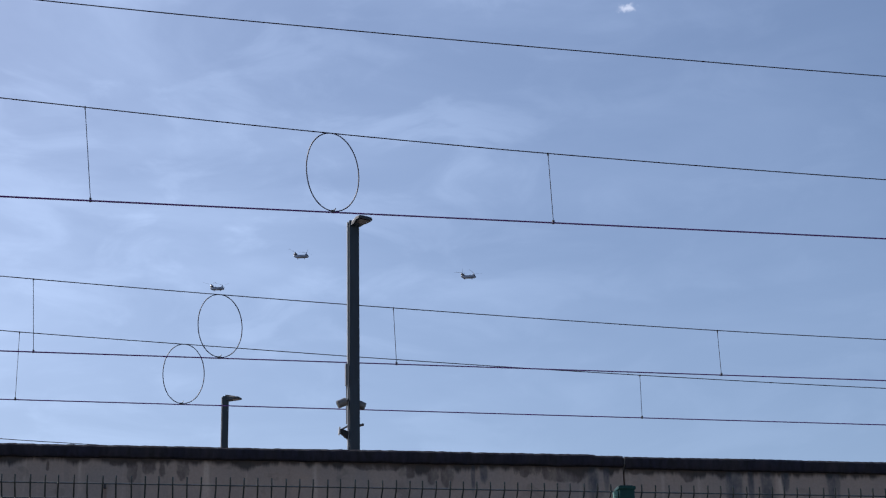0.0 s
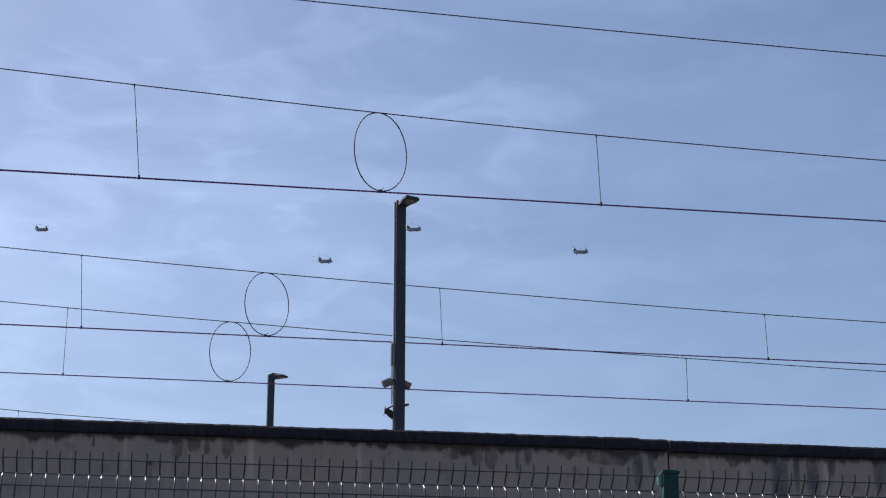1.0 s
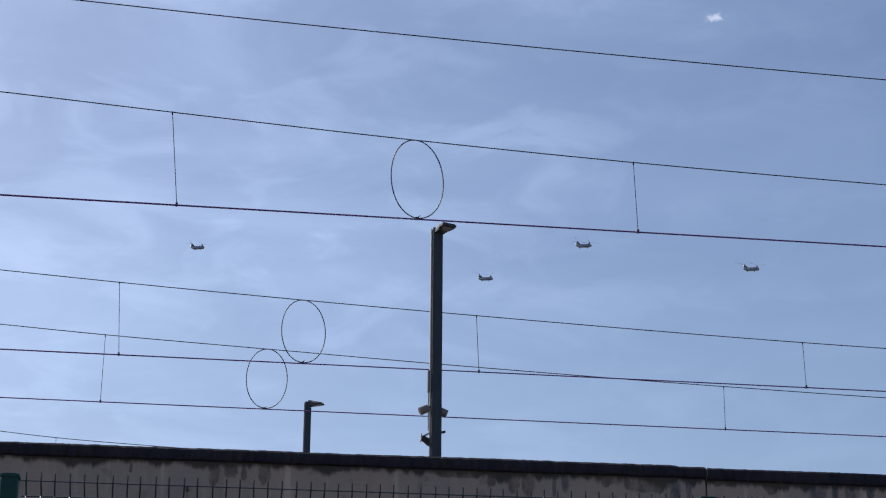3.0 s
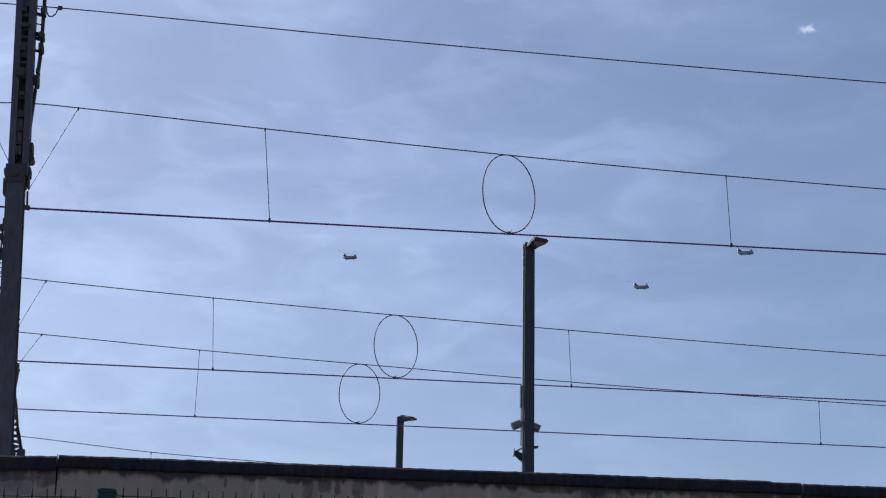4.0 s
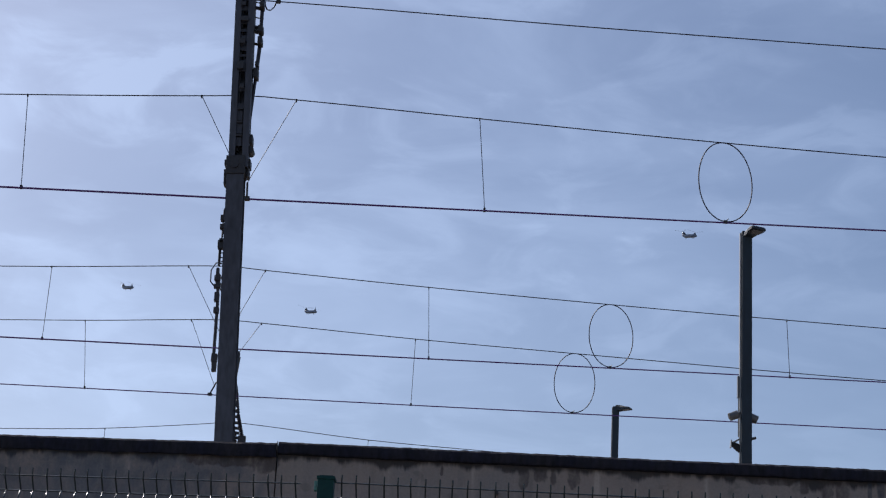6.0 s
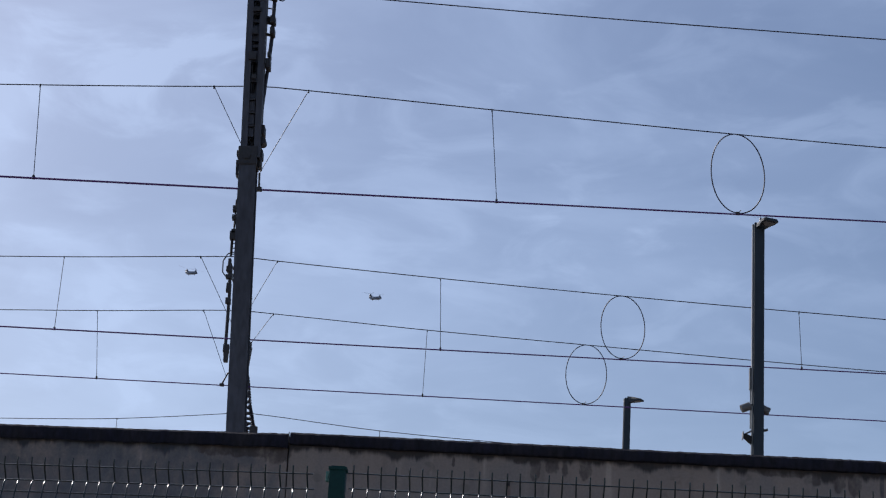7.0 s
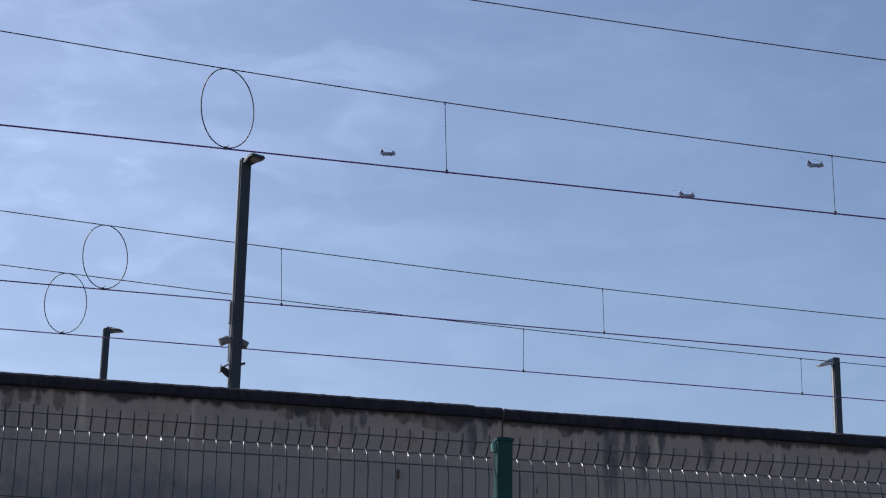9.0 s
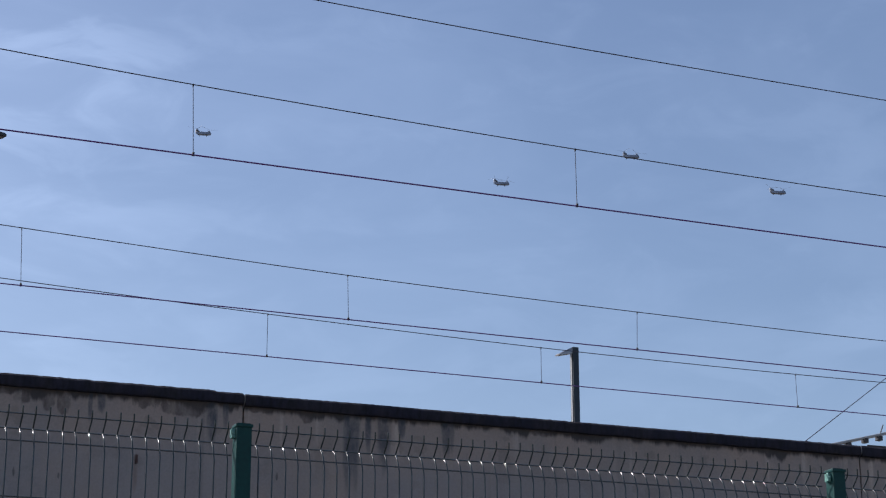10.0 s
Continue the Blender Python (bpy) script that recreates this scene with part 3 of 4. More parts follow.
overhead_line("electric overhead line with paired copper contact wire", 27.79, LINE_2,
              [(-6.59, -6.60), (-0.81, -0.75), (4.63, 4.67), (9.83, 9.85), (15.04, 15.02), (20.2, 20.2)], (1.96, 2.0, 0.675), (-4.50, -3.32, -3.83, 9.76, -3.85), True, 0.0075)
overhead_line("electric overhead line with one thin contact wire", 30.58, LINE_3,
              [(-6.58, -6.46), (-1.06, -1.07), (4.40, 4.40), (9.37, 9.37), (14.55, 14.55), (19.94, 19.95)], (1.6, 1.6, 0.685), (-4.81, -3.64, -4.30, 9.80, -4.385), False, 0.0075)
overhead_line("slack electric overhead line mostly hidden by the wall", 37.7, LINE_4,
              [(-7.45, -7.44), (-2.13, -2.13), (3.3, 3.3)], None, None, False, 0.0075)

FEED = [(-40, 11.1), (-12, 11.4), (-3.5, 11.56), (-2.69, 11.55), (1.2, 11.405), (5.04, 11.295), (9.48, 11.205), (14.73, 11.185), (24, 11.22), (60, 11.6)]
feeder = thing("feeder_cable", pose(0, 20, 0), "single dark feeder cable strung from the mast", "cable")
part("cable", wire_mesh(FEED, 0, 0.0075, -40, 60), CABLE, feeder)
bm = tube(bmesh.new(), [(-2.68, 0, 11.56), (-2.665, 0, 11.48), (-2.64, 0, 11.435), (-2.60, 0, 11.43), (-2.565, 0, 11.47), (-2.545, 0, 11.53), (-2.52, 0, 11.548)], 0.0085, 8)
part("jumper", bm, CABLE, feeder, "short looping jumper cable", True)
part("clamp", box(bmesh.new(), -2.545, -2.495, -0.02, 0.02, 11.525, 11.565, 0.006), IRON, feeder)


# ---- masts ----
def near_mast():
    ob = thing("catenary_mast", pose(-2.388, 18.5, RAIL_BED, 0, -2.73, 0), "tall raked steel catenary mast with brackets and insulators", "mast", "catenary masts")
    w = 0.089
    bm = box(bmesh.new(), -w, w, -0.10, -0.084, 0, 4.70, 0.003)
    box(bm, -0.008, 0.008, -0.084, 0.084, 0, 4.70)
    box(bm, -w, w, 0.084, 0.10, 0, 4.70, 0.003)
    part("column", bm, MAST_STEEL, ob, "brown-grey weathered steel column")
    part("base_plate", box(bmesh.new(), -0.20, 0.20, -0.18, 0.18, 0.001, 0.05, 0.006), MAST_STEEL, ob)
    # the upper mast: two channels side by side, tied by batten plates
    for a, c, web in ((-0.078, -0.010, -0.078), (0.060, 0.124, 0.114)):
        bm = box(bmesh.new(), a, c, -0.10, -0.086, 4.6, 9.2, 0.003)
        box(bm, web, web + 0.010, -0.086, 0.07, 4.6, 9.2)
        box(bm, a, c, 0.07, 0.082, 4.6, 9.2)
        part("channel", bm, MAST_STEEL, ob, "weathered upright steel channel")
    part("back_plate", box(bmesh.new(), -0.02, 0.047, 0.03, 0.045, 4.7, 9.2), MAST_STEEL, ob)
    part("cable_run", tube(bmesh.new(), [(0.0, -0.03, 4.8), (-0.004, -0.04, 6.0), (0.006, -0.03, 7.4), (0.0, -0.04, 9.2)], 0.012, 6), IRON, ob)
    for z, h in ((4.84, 0.10), (4.98, 0.11), (5.13, 0.11)):
        part("batten", box(bmesh.new(), -0.012, 0.046, -0.07, -0.056, z, z + h, 0.003), MAST_STEEL, ob, "pale grey batten plate")
        part("tie_bar", box(bmesh.new(), -0.03, 0.052, -0.095, -0.072, z + h + 0.004, z + h + 0.026, 0.004), IRON, ob)
    for z, h in ((5.27, 0.06), (5.46, 0.06), (5.69, 0.13), (5.86, 0.03), (5.93, 0.18), (6.15, 0.035), (6.24, 0.10), (6.40, 0.05), (6.52, 0.12), (6.70, 0.06),
                 (6.82, 0.14), (7.05, 0.06), (7.2, 0.14), (7.45, 0.06), (7.62, 0.14), (7.9, 0.06), (8.1, 0.14), (8.4, 0.06), (8.6, 0.14), (8.9, 0.06)):
        part("batten", box(bmesh.new(), -0.016, 0.064, -0.066, -0.052, z, z + h, 0.003), MAST_STEEL, ob)
    for x, z, wd, h in ((0.005, 5.74, 0.075, 0.09), (0.018, 6.02, 0.06, 0.06), (0.03, 5.50, 0.05, 0.05), (0.03, 6.28, 0.085, 0.05), (0.012, 6.46, 0.05, 0.05), (0.012, 6.9, 0.06, 0.08)):
        part("bolt_block", box(bmesh.new(), x - wd / 2, x + wd / 2, -0.128, -0.098, z - h / 2, z + h / 2, 0.008), IRON, ob)
    # bracket where the column ends
    bm = box(bmesh.new(), -0.098, 0.098, -0.114, 0.12, 4.52, 4.72, 0.008)
    rod(bm, (-0.01, -0.13, 4.62), (-0.01, -0.10, 4.62), 0.045, 12)
    box(bm, -0.122, -0.098, -0.06, 0.06, 4.42, 4.585, 0.004)
    box(bm, -0.118, -0.098, -0.08, 0.08, 4.625, 4.685, 0.004)
    part("bracket", bm, IRON, ob, "dark bolted bracket box")
    # upper cantilever seen nearly end-on: insulated tubes with clamps reaching back to the wires
    bm = tube(bmesh.new(), [(0.110, 0.05, 5.2), (0.138, 0.07, 5.55), (0.160, 0.08, 5.78), (0.180, 0.09, 6.04), (0.188, 0.09, 6.37), (0.194, 0.1, 6.57), (0.202, 0.1, 7.1)], 0.018, 8)
    part("insulated_tube", bm, PORCELAIN, ob, "dark brown insulated tube", True)
    part("insulated_tube", tube(bmesh.new(), [(0.155, 0.05, 5.86), (0.172, 0.06, 6.1), (0.18, 0.06, 6.5), (0.19, 0.06, 7.0)], 0.008, 8), PORCELAIN, ob, smooth=True)
    for x, z, wd, h in ((0.194, 6.50, 0.05, 0.06), (0.189, 6.215, 0.055, 0.075), (0.188, 6.08, 0.05, 0.08), (0.158, 5.70, 0.05, 0.11), (0.165, 5.80, 0.035, 0.05),
                        (0.134, 4.94, 0.045, 0.10), (0.128, 4.67, 0.034, 0.09), (0.118, 4.60, 0.03, 0.16)):
        part("clamp", box(bmesh.new(), x - wd / 2, x + wd / 2, -0.03, 0.10, z - h / 2, z + h / 2, 0.008), IRON, ob)
    part("pin", rod(bmesh.new(), (0.136, -0.05, 4.81), (0.136, 0.08, 4.81), 0.04, 14), IRON, ob, smooth=True)
    for z, r in ((6.55, 0.006), (6.485, 0.02), (6.37, 0.007), (6.25, 0.026), (6.20, 0.02), (6.06, 0.016), (6.72, 0.014), (6.95, 0.01)):
        part("cross_bar", rod(bmesh.new(), (0.09, 0.02, z), (0.205, 0.08, z), r, 8), IRON, ob)
    for a, c, r in (((-0.03, 0.1, 6.2), (-0.26, 2.83, 6.68), 0.028), ((-0.03, 0.1, 4.9), (-0.27, 2.83, 6.5), 0.022), ((-0.03, 0.1, 5.15), (-0.20, 2.78, 5.60), 0.02)):
        part("cantilever_tube", rod(bmesh.new(), a, c, r, 10), MAST_STEEL, ob)
    # conduit, its clamps and short rungs down the other flank
    bm = tube(bmesh.new(), [(-0.086, -0.04, 4.16), (-0.100, -0.04, 4.15), (-0.106, -0.04, 4.02), (-0.114, -0.03, 3.85), (-0.120, -0.03, 3.70), (-0.126, -0.03, 3.53)], 0.008, 8)
    part("conduit", bm, IRON, ob, "dark cable conduit", True)
    part("conduit", tube(bmesh.new(), [(-0.098, -0.06, 3.92), (-0.110, -0.06, 3.82), (-0.128, -0.05, 3.80), (-0.133, -0.05, 3.53)], 0.009, 8), IRON, ob, smooth=True)
    for x, z, wd, h in ((-0.108, 4.05, 0.05, 0.06), (-0.113, 3.955, 0.045, 0.05), (-0.120, 3.76, 0.06, 0.09), (-0.110, 3.80, 0.05, 0.05)):
        part("clamp", box(bmesh.new(), x - wd / 2, x + wd / 2, -0.07, 0.0, z - h / 2, z + h / 2, 0.006), IRON, ob)
    for z in (3.67, 3.62, 3.555):
        part("rung", rod(bmesh.new(), (-0.135, -0.05, z), (-0.08, -0.05, z), 0.006, 6), IRON, ob)
    return ob


def far_mast():
    """The mast of the two middle tracks, hidden behind the nearer one but for its fittings."""
    ob = thing("catenary_mast", pose(-4.28, 32.6, RAIL_BED), "distant catenary mast showing insulators and bracket arms", "mast", "catenary masts")
    def at(x, z):
        return x + 4.28, z - RAIL_BED
    part("column", box(bmesh.new(), -0.22, -0.06, -0.1, 0.1, 0, 7.6, 0.006), MAST_STEEL, ob)
    for end, r in (((0.38, -4.81, 6.65), 0.03), ((-0.67, 5.1, 6.65), 0.03), ((0.06, -2.02, 6.63), 0.03)):
        part("cantilever_tube", rod(bmesh.new(), (-0.14, 0, 6.2), end, r, 8), MAST_STEEL, ob)
    Y = -2.0
    # hanging bracket tube with its insulator
    x0, z0 = at(-4.44, 11.72)
    x1, z1 = at(-4.405, 10.1)
    part("bracket_tube", tube(bmesh.new(), [(x0 - 0.01, Y, z0), (x0 + 0.03, Y, z0 - 0.5), (x1 + 0.02, Y, z1)], 0.028, 10), IRON, ob, "dark hanging bracket tube", True)
    for z, wd, h in ((11.72, 0.05, 0.14), (11.61, 0.10, 0.09), (11.47, 0.11, 0.07), (11.28, 0.08, 0.16), (11.05, 0.09, 0.10), (10.22, 0.10, 0.14), (10.07, 0.075, 0.16)):
        xx, zz = at(-4.455 + (11.72 - z) * 0.055, z)
        part("clamp", box(bmesh.new(), xx - wd / 2, xx + wd / 2, Y - 0.05, Y + 0.05, zz - h / 2, zz + h / 2, 0.012), IRON, ob)
    for z, r in ((11.75, 0.016), (11.62, 0.02), (11.55, 0.014)):
        xx, zz = at(-4.47, z)
        part("arm", rod(bmesh.new(), (xx, Y, zz), (0.0, -0.08, zz - 0.05), r, 8), IRON, ob)
    xx, zz = at(-4.52, 11.70)
    part("jumper", tube(bmesh.new(), [(xx + 0.14, Y, zz + 0.22), (xx + 0.02, Y, zz + 0.18), (xx - 0.05, Y, zz + 0.05), (xx - 0.04, Y, zz - 0.15), (xx + 0.02, Y, zz - 0.22)], 0.011, 8), CABLE, ob, "looping jumper cable", True)
    # ribbed insulator strings leaning out near the foot
    for line, n, r in (([(-4.0, 10.2), (-3.975, 9.83), (-3.93, 9.55), (-3.885, 9.26), (-3.84, 9.08), (-3.785, 8.86), (-3.73, 8.6)], 30, 0.040),
                       ([(-4.05, 10.0), (-4.03, 9.6), (-3.985, 9.2), (-3.915, 8.9), (-3.86, 8.6)], 20, 0.042),
                       ([(-4.08, 9.4), (-4.045, 9.1), (-4.01, 8.6)], 12, 0.036)):
        pts = [at(*q) for q in line]
        bm = tube(bmesh.new(), [(px, Y, pz) for px, pz in pts], 0.016, 8)
        for i in range(n):
            u = (0.22 + 0.78 * i / (n - 1)) * (len(pts) - 1) * 0.999
            k = int(u)
            px, pz = (pts[k][q] + (pts[k + 1][q] - pts[k][q]) * (u - k) for q in (0, 1))
            rod(bm, (px, Y, pz - 0.014), (px, Y, pz + 0.014), r * (0.75 + 0.5 * i / n), 10, r * 0.55)
        part("insulator", bm, PORCELAIN, ob, "ribbed brown insulator string")
    for z in (9.62, 9.5, 9.45, 9.34, 9.25, 9.15, 9.06, 8.98, 8.9, 8.75, 8.64, 8.55):
        a, c = at(-4.10, z), at(-3.86 - (z - 9.1) * 0.11, z - 0.01)
        part("rung", rod(bmesh.new(), (a[0], Y, a[1]), (c[0], Y, c[1]), 0.026, 6), IRON, ob)
    xx, zz = at(-3.80, 8.86)
    part("clamp", box(bmesh.new(), xx - 0.06, xx + 0.07, Y - 0.05, Y + 0.05, zz - 0.12, zz + 0.07, 0.03), IRON, ob)
    xx, zz = at(-3.96, 10.25)
    part("clamp", box(bmesh.new(), xx - 0.05, xx + 0.005, Y - 0.05, Y + 0.05, zz - 0.13, zz + 0.10, 0.012), IRON, ob)
    part("arm", rod(bmesh.new(), (xx, Y, zz), (0.0, -0.08, zz - 0.3), 0.022, 8), IRON, ob)
    return ob


def right_mast():
    """A mast down the line, of which only a bracket arm and a guy wire come into view."""
    ob = thing("catenary_mast", pose(23.6, 30.9, RAIL_BED), "catenary mast down the line with bracket arm and guy wire", "mast", "catenary masts")
    part("column", box(bmesh.new(), -0.1, 0.1, -0.1, 0.1, 0, 8.0, 0.006), MAST_STEEL, ob)
    zb = 8.93 - RAIL_BED
    part("bracket_arm", rod(bmesh.new(), (-2.95, 0, zb), (-0.1, 0, zb + 0.72), 0.03, 10), GREY_PAINT, ob, "galvanised bracket arm")
    part("bracket_arm", rod(bmesh.new(), (-1.9, 0, zb + 0.10), (-0.1, 0, zb + 0.12), 0.022, 10), IRON, ob)
    for x, z in ((-2.35, zb + 0.10), (-1.62, zb + 0.28), (-1.95, zb + 0.21)):
        part("clamp", box(bmesh.new(), x - 0.05, x + 0.05, -0.06, 0.06, z - 0.06, z + 0.03, 0.012), IRON, ob)
    part("post_stay", rod(bmesh.new(), (-1.62, 0, zb + 0.28), (-1.5, 0, zb + 0.55), 0.012, 6), IRON, ob)
    part("guy_wire", rod(bmesh.new(), (-0.1, -0.3, 11.41 - RAIL_BED), (-9.97, -0.3, 0.02), 0.008, 6), CABLE, ob, "thin slanting guy wire")
    return ob


near_mast()
far_mast()
right_mast()


# ---- platform lamps ----
def lamp_post(x, y, top, half, head_turn, head_len, head_wide, label, tilt=0.0, drop=0.06, wedge=0.0, skin=None):
    ob = thing("lamp_post", pose(x, y, RAIL_BED), label, "street lamp", "lamp posts along the railway")
    h = top - RAIL_BED
    part("base_plate", box(bmesh.new(), -0.17, 0.17, -0.17, 0.17, 0.001, 0.03, 0.004), LAMP_GREEN, ob)
    bm = box(bmesh.new(), -half + 0.014, half, -half, half, 0.02, h, 0.005)
    part("pole", bm, LAMP_GREEN, ob, "dark green square steel pole")
    part("trim_strip", box(bmesh.new(), -half - 0.004, -half + 0.010, -half * 0.5, half * 0.3, 0.03, h - 0.01, 0.003), GREY_PAINT, ob, "pale metal strip along the pole's edge")
    m = pose(0, 0, h - drop, 0, 0, head_turn) @ pose(0, -half * 0.9, 0) @ pose(0, 0, 0, tilt, 0, 0)
    bm = bmesh.new()
    secs = [(-0.03, 0.62, 0.045), (0.06, 0.72, 0.055), (0.22 * head_len / 0.35, 1.0, 0.045), (0.92 * head_len, 1.0, 0.035), (head_len, 0.9, 0.022)]
    rings = []
    for d, wd, th in secs:
        th = max(th, wedge * (1 - max(d, 0) / head_len) + 0.02)
        a = head_wide / 2 * wd
        rings.append([bm.verts.new(m @ Vector(q)) for q in ((-a, -d, 0.0), (a, -d, 0.0), (a, -d, th * 0.6), (a * 0.8, -d, th), (-a * 0.8, -d, th), (-a, -d, th * 0.6))])
    for p, q in zip(rings[:-1], rings[1:]):
        for j in range(6):
            bm.faces.new((p[j], p[(j + 1) % 6], q[(j + 1) % 6], q[j]))
    bm.faces.new(rings[0])
    bm.faces.new(rings[-1])
    head = part("lamp_head", bm, skin or LAMP_GREEN, ob, "tapering grey aluminium luminaire head" if skin else "flat dark luminaire head")
    a = head_wide / 2 * 0.72
    part("lens", box(bmesh.new(), -a, a, -head_len * 0.86, -head_len * 0.42, -0.006, 0.004, 0.002, m), LED_GLASS, head, "unlit flat lens")
    bm = rod(bmesh.new(), (0, 0, h - drop), m @ Vector((0, -0.02, 0.02)), 0.025, 10)
    part("knuckle", bm, LAMP_GREEN, ob)
    return ob


lamp_post(2.665, 18.5, 8.43, 0.058, 24, 0.21, 0.165, "tall dark green square lamp post carrying cameras", -6)
lamp_post(2.64, 35.3, 10.99, 0.066, 60, 0.26, 0.16, "dark green square lamp post behind the railway wall", -4, 0.085, 0.10)
lamp_post(16.42, 33.0, 10.99, 0.070, -84, 0.33, 0.16, "square lamp post with head turned along the tracks", 13, 0.13, 0.10, ALUMINIUM)


def bullet_camera(m, label):
    ob = thing("security_camera", m, label, "camera", "security cameras on the lamp post")
    bm = rod(bmesh.new(), (-0.055, 0, 0), (0.035, 0, 0), 0.041, 16)
    part("housing", bm, CAMERA_GREY, ob, smooth=True)
    part("lens", rod(bmesh.new(), (-0.058, 0, 0), (-0.053, 0, 0), 0.033, 14), DARK_PLASTIC, ob, "black camera lens")
    part("bracket", rod(bmesh.new(), (0.03, 0, 0), (0.075, 0.02, 0.01), 0.014, 8), CAMERA_GREY, ob)
    return ob


bullet_camera(pose(2.553, 18.46, 6.488, 0, -25, 4), "grey cylindrical security camera tilted down on the lamp post")
bullet_camera(pose(2.732, 18.50, 6.482, 0, -24, 176), "grey cylindrical security camera facing along the tracks")

flood = thing("floodlight", pose(2.583, 18.48, 6.197, 0, 4, 0), "small grey floodlight tilted down on the lamp post", "floodlight")
bm = bmesh.new()
rings = [[bm.verts.new((x, y, zc + z)) for y, z in ((-a, -c), (a, -c), (a, c), (-a, c))] for x, a, c, zc in
         ((-0.056, 0.026, 0.018, 0.0), (-0.030, 0.026, 0.026, -0.010), (-0.004, 0.025, 0.034, -0.024), (0.026, 0.022, 0.034, -0.038))]
for p, q in zip(rings[:-1], rings[1:]):
    for j in range(4):
        bm.faces.new((p[j], p[(j + 1) % 4], q[(j + 1) % 4], q[j]))
bm.faces.new(rings[0])
bm.faces.new(rings[-1])
part("housing", bm, MATT_BLACK, flood, "dark tapering housing")
for k in range(4):
    x = -0.024 + 0.014 * k
    part("fin", box(bmesh.new(), x - 0.003, x + 0.003, -0.02, 0.02, -0.044 - 0.011 * k, -0.02 - 0.006 * k, 0.001), MATT_BLACK, flood)
part("front_plate", box(bmesh.new(), -0.068, -0.056, -0.03, 0.03, -0.038, 0.038, 0.003), GREY_PAINT, flood, "pale grey front plate")
part("bracket", rod(bmesh.new(), (-0.050, 0.0, 0.012), (0.030, 0.0, 0.066), 0.009, 8), CAMERA_GREY, flood)

panel_box = thing("antenna_box", pose(2.592, 18.5, 6.88), "slim pale antenna box fixed to the lamp post", "antenna")
part("housing", box(bmesh.new(), -0.008, 0.010, -0.03, 0.03, -0.20, 0.02, 0.004), CAMERA_GREY, panel_box)
part("cable", rod(bmesh.new(), (0.004, 0, -0.6), (0.004, 0, -0.2), 0.006, 6), GREY_PAINT, panel_box)
stub = thing("bracket_arm", pose(2.745, 18.5, 6.275), "short dark bracket arm on the lamp post", "bracket")
part("arm", box(bmesh.new(), -0.02, 0.024, -0.02, 0.02, -0.012, 0.008, 0.003, pose(0, 0, 0, 0, -14, 0)), IRON, stub)


# ---- helicopters ----
def loft(bm, sections, n=14):
    """A skin over upright rounded sections: x, centre height, half width, half height, squareness."""
    rings = []
    for x, zc, a, b, sq in sections:
        ring = []
        for j in range(n):
            t = 2 * math.pi * j / n
            c, s = math.cos(t), math.sin(t)
            ring.append(bm.verts.new((x, a * math.copysign(abs(c) ** sq, c), zc + b * math.copysign(abs(s) ** sq, s))))
        rings.append(ring)
    for p, q in zip(rings[:-1], rings[1:]):
        for j in range(n):
            bm.faces.new((p[j], p[(j + 1) % n], q[(j + 1) % n], q[j]))
    bm.faces.new(rings[0])
    bm.faces.new(rings[-1])
    return bm


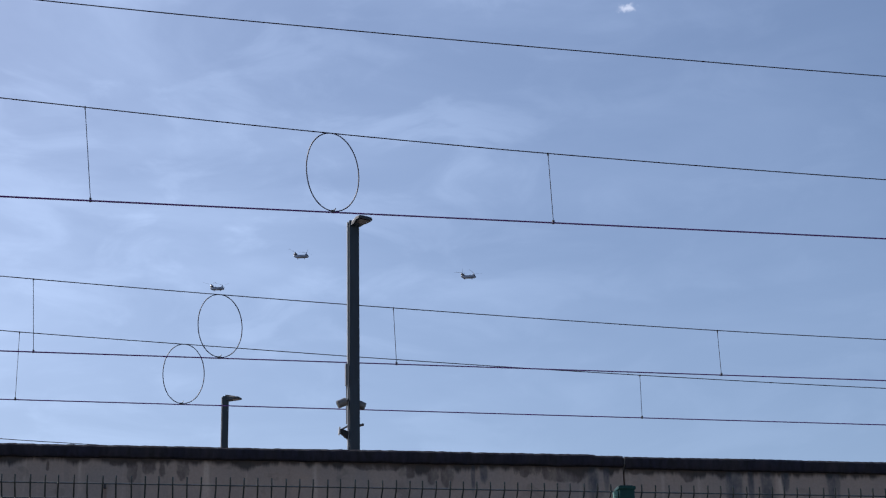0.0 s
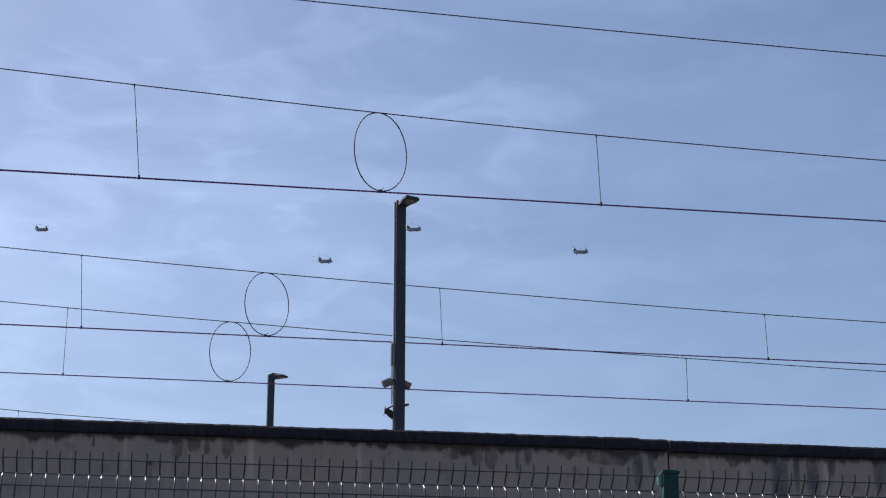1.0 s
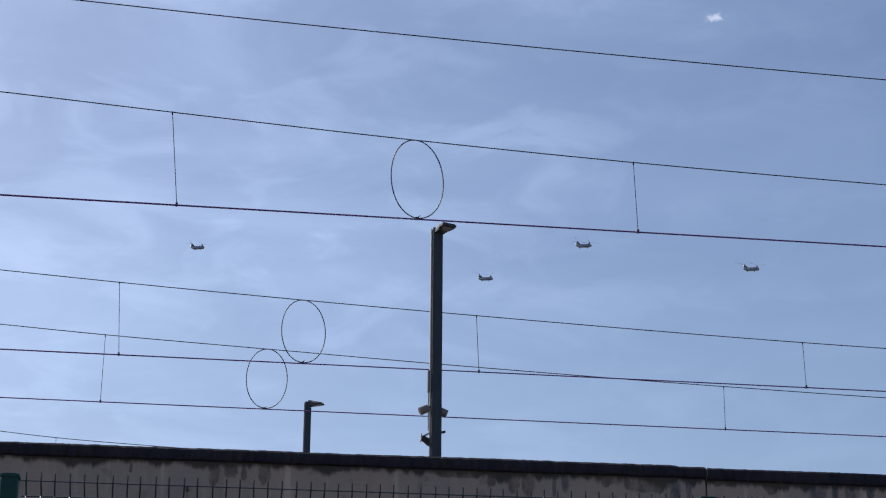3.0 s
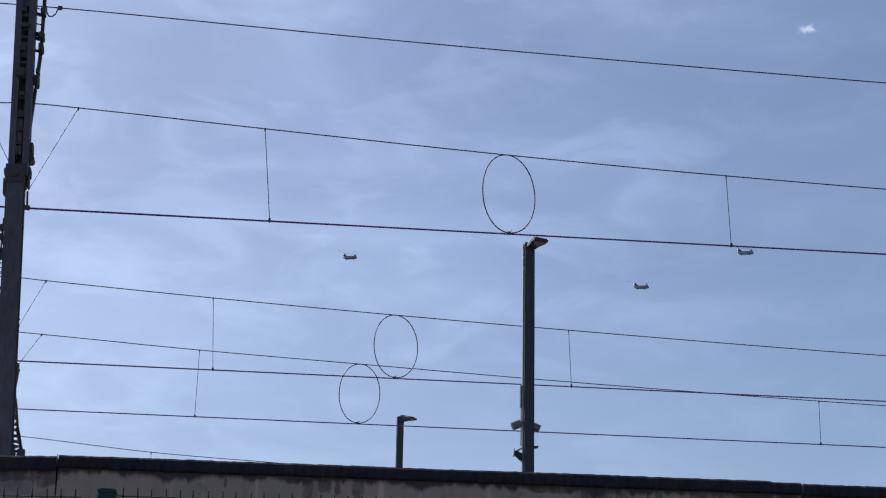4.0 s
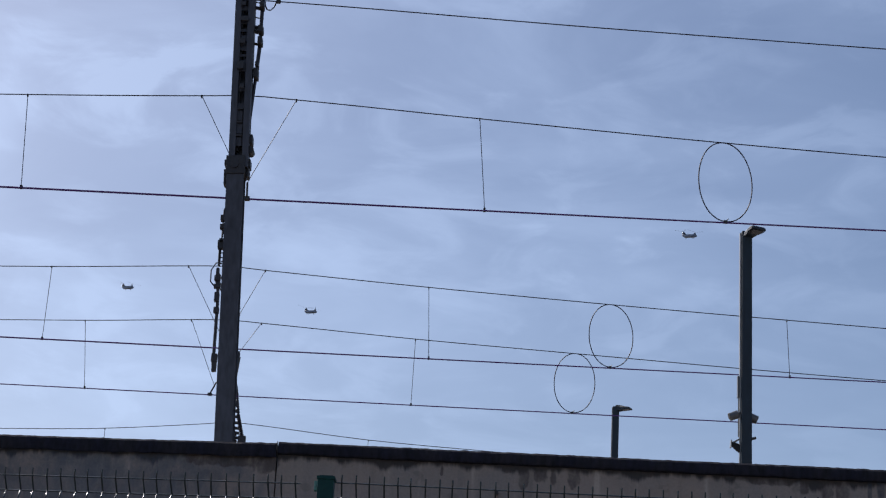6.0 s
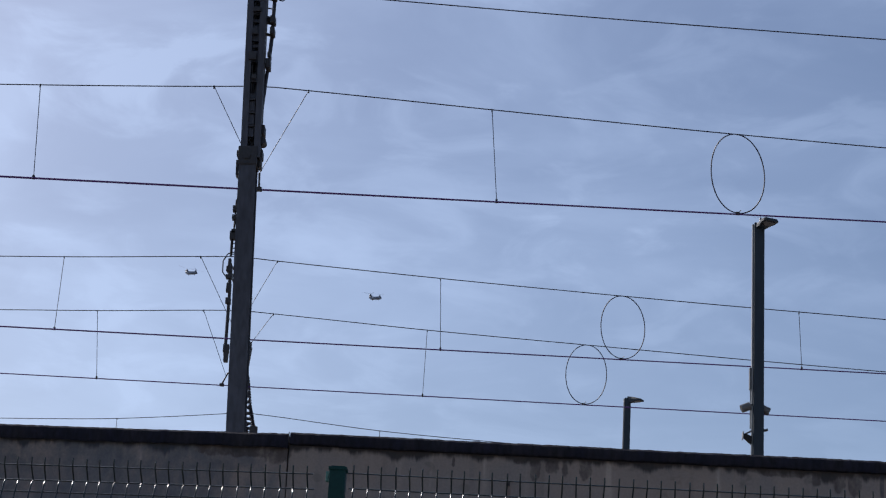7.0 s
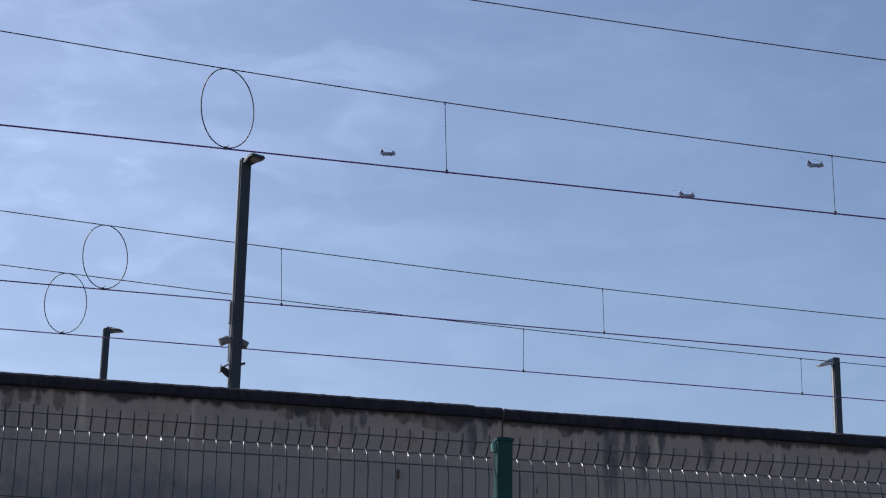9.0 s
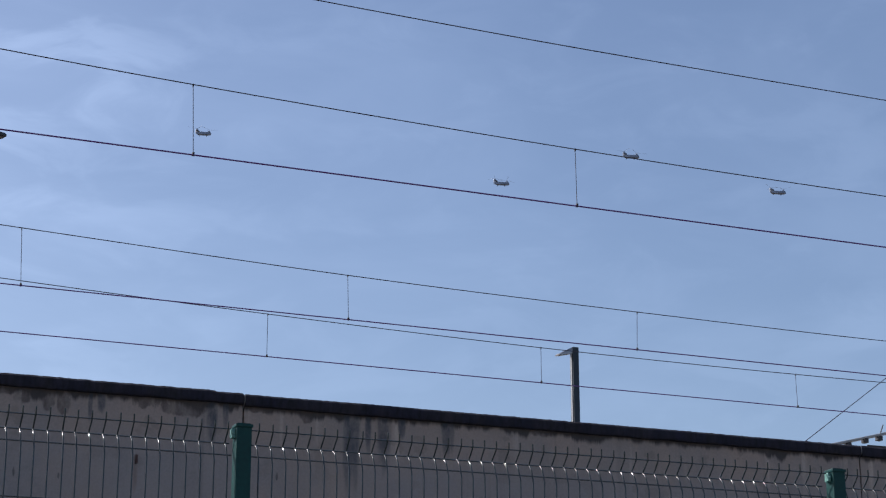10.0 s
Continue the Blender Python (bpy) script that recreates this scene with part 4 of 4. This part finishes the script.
def helicopter(m):
    """A tandem-rotor transport helicopter, nose towards +x, resting height at its belly."""
    ob = thing("helicopter", m, "tandem-rotor transport helicopter in flight, aerial haze painted into its grey", "helicopter", "helicopters flying in formation")
    ob.scale = (1.06, 1.2, 1.38)
    bm = loft(bmesh.new(), [(7.6, 1.0, 0.25, 0.3, 0.8), (7.2, 1.1, 0.85, 0.75, 0.75), (6.3, 1.25, 1.2, 1.15, 0.65), (5.0, 1.28, 1.3, 1.28, 0.55), (2, 1.28, 1.3, 1.28, 0.5),
                            (-3.5, 1.28, 1.3, 1.28, 0.5), (-5.8, 1.55, 1.25, 1.2, 0.55), (-7.3, 1.95, 1.0, 0.95, 0.65), (-8.0, 2.3, 0.5, 0.55, 0.8)])
    hull = part("fuselage", bm, HULL, ob, smooth=True)
    for s in (1, -1):
        part("cockpit_window", box(bmesh.new(), 5.6, 6.9, s * 1.05 - 0.12, s * 1.05 + 0.12, 1.5, 2.2, 0.05), CANOPY, hull, "dark cockpit glass")
        bm = loft(bmesh.new(), [(4.6, 0.75, 0.1, 0.2, 0.8), (4.0, 0.75, 0.4, 0.5, 0.7), (-5.0, 0.8, 0.4, 0.5, 0.7), (-5.8, 0.9, 0.1, 0.25, 0.8)], 10)
        bmesh.ops.translate(bm, verts=bm.verts, vec=(0, s * 1.5, 0))
        part("sponson", bm, HULL, ob, smooth=True)
        bm = rod(bmesh.new(), (-4.2, s * 1.55, 2.95), (-7.0, s * 1.55, 3.05), 0.42, 12, 0.34)
        part("engine", bm, HULL_DARK, ob, "dark engine nacelle", True)
        for x in (2.9, -4.3):
            part("wheel", rod(bmesh.new(), (x, s * 1.45, -0.1), (x, s * 1.75, -0.1), 0.36, 12), HULL_DARK, ob)
            part("wheel_strut", rod(bmesh.new(), (x, s * 1.6, -0.1), (x, s * 1.6, 0.5), 0.12, 6), HULL_DARK, ob)
    bm = loft(bmesh.new(), [(6.3, 2.5, 0.2, 0.2, 0.8), (5.8, 2.75, 0.5, 0.75, 0.75), (4.9, 2.9, 0.55, 0.85, 0.75), (4.1, 2.6, 0.45, 0.5, 0.7), (3.2, 2.35, 0.15, 0.15, 0.8)], 10)
    part("forward_pylon", bm, HULL, ob, smooth=True)
    bm = bmesh.new()
    secs = []
    for z, x0, x1, a in ((2.0, -8.1, -3.2, 0.8), (2.9, -8.2, -3.9, 0.7), (3.8, -8.2, -5.0, 0.55), (4.5, -8.0, -5.8, 0.45), (4.8, -7.5, -6.2, 0.25)):
        secs.append([bm.verts.new(((x0 + x1) / 2 + (x1 - x0) / 2 * math.cos(t), a * math.sin(t), z)) for t in (2 * math.pi * j / 12 for j in range(12))])
    for p, q in zip(secs[:-1], secs[1:]):
        for j in range(12):
            bm.faces.new((p[j], p[(j + 1) % 12], q[(j + 1) % 12], q[j]))
    bm.faces.new(secs[0])
    bm.faces.new(secs[-1])
    part("aft_pylon", bm, HULL, ob, "tall tail pylon", True)
    part("drive_tunnel", box(bmesh.new(), -4.6, 3.2, -0.4, 0.4, 2.22, 2.62, 0.12), HULL, ob)
    for x, z in ((5.2, 4.2), (-6.8, 5.2)):
        rotor = part("rotor", rod(bmesh.new(), (0, 0, -0.7), (0, 0, 0.15), 0.32, 10, 0.26), HULL_DARK, ob, "three-bladed spinning rotor")
        rotor.matrix_basis = pose(x, 0, z, 0, 4, 0)
        for k in range(3):
            bm, n = bmesh.new(), 8
            rows = []
            for i in range(n + 1):
                r = 0.3 + 8.85 * i / n
                lift = 0.10 * (r / 9) ** 2 * 3
                wd = 0.09 if i == 0 else 0.11
                rows.append([bm.verts.new((r, -wd, lift)), bm.verts.new((r, wd, lift + 0.03)), bm.verts.new((r, wd, lift - 0.01)), bm.verts.new((r, -wd, lift - 0.03))])
            for p, q in zip(rows[:-1], rows[1:]):
                for j in range(4):
                    bm.faces.new((p[j], p[(j + 1) % 4], q[(j + 1) % 4], q[j]))
            bm.faces.new(rows[0])
            bm.faces.new(rows[-1])
            part("blade", bm, BLADE, rotor).matrix_basis = pose(0, 0, 0, 0, 0, 120 * k)
    return ob


# Level straight flight of each: speed, time of its closest approach, height, distance then, and climb.
HEADING = -24.71
FLIGHTS = [(71.64, 8.36, 666.1, 1828.8, 0.0), (70.21, 10.2, 661.2, 1891.5, 0.0), (70.28, 6.14, 645.8, 1888.3, 0.0),
           (71.45, 14.47, 705.5, 1837.2, -0.8), (72.4, 23.78, 693.6, 1792.5, 0.0), (70.35, 21.47, 675.3, 1885.5, 0.0)]


def flight_pose(t, v, t0, h, away, climb):
    a, s = radians(HEADING), v * (t - t0)
    x = -away * math.sin(a) + s * math.cos(a)
    y = away * math.cos(a) + s * math.sin(a)
    return pose(x, y, EYE + h - 3.6 + climb * (t - 5), 0, 3, HEADING)


flyers = [helicopter(flight_pose(0, *FLIGHTS[0]))]
for flight in FLIGHTS[1:]:
    flyers.append(copy_thing(flyers[0], flight_pose(0, *flight)))


def motions():
    for k, (ob, flight) in enumerate(zip(flyers, FLIGHTS)):
        walk(ob, [(t, flight_pose(t, *flight)) for t in (0.0, 2.5, 5.0, 7.5, 10.0)])
        rotors = sorted((o for o in ob.children if o.name.startswith("rotor")), key=lambda o: o.matrix_basis.translation.x)
        for j, rotor in enumerate(rotors):
            x, _, z = rotor.matrix_basis.translation
            way = 1 if j else -1
            walk(rotor, [(i / FPS, pose(x, 0, z, 0, 4, 0) @ pose(0, 0, 0, 0, 0, way * (45 * i + 37 * k + 60 * j))) for i in range(10 * FPS + 1)])


motions()
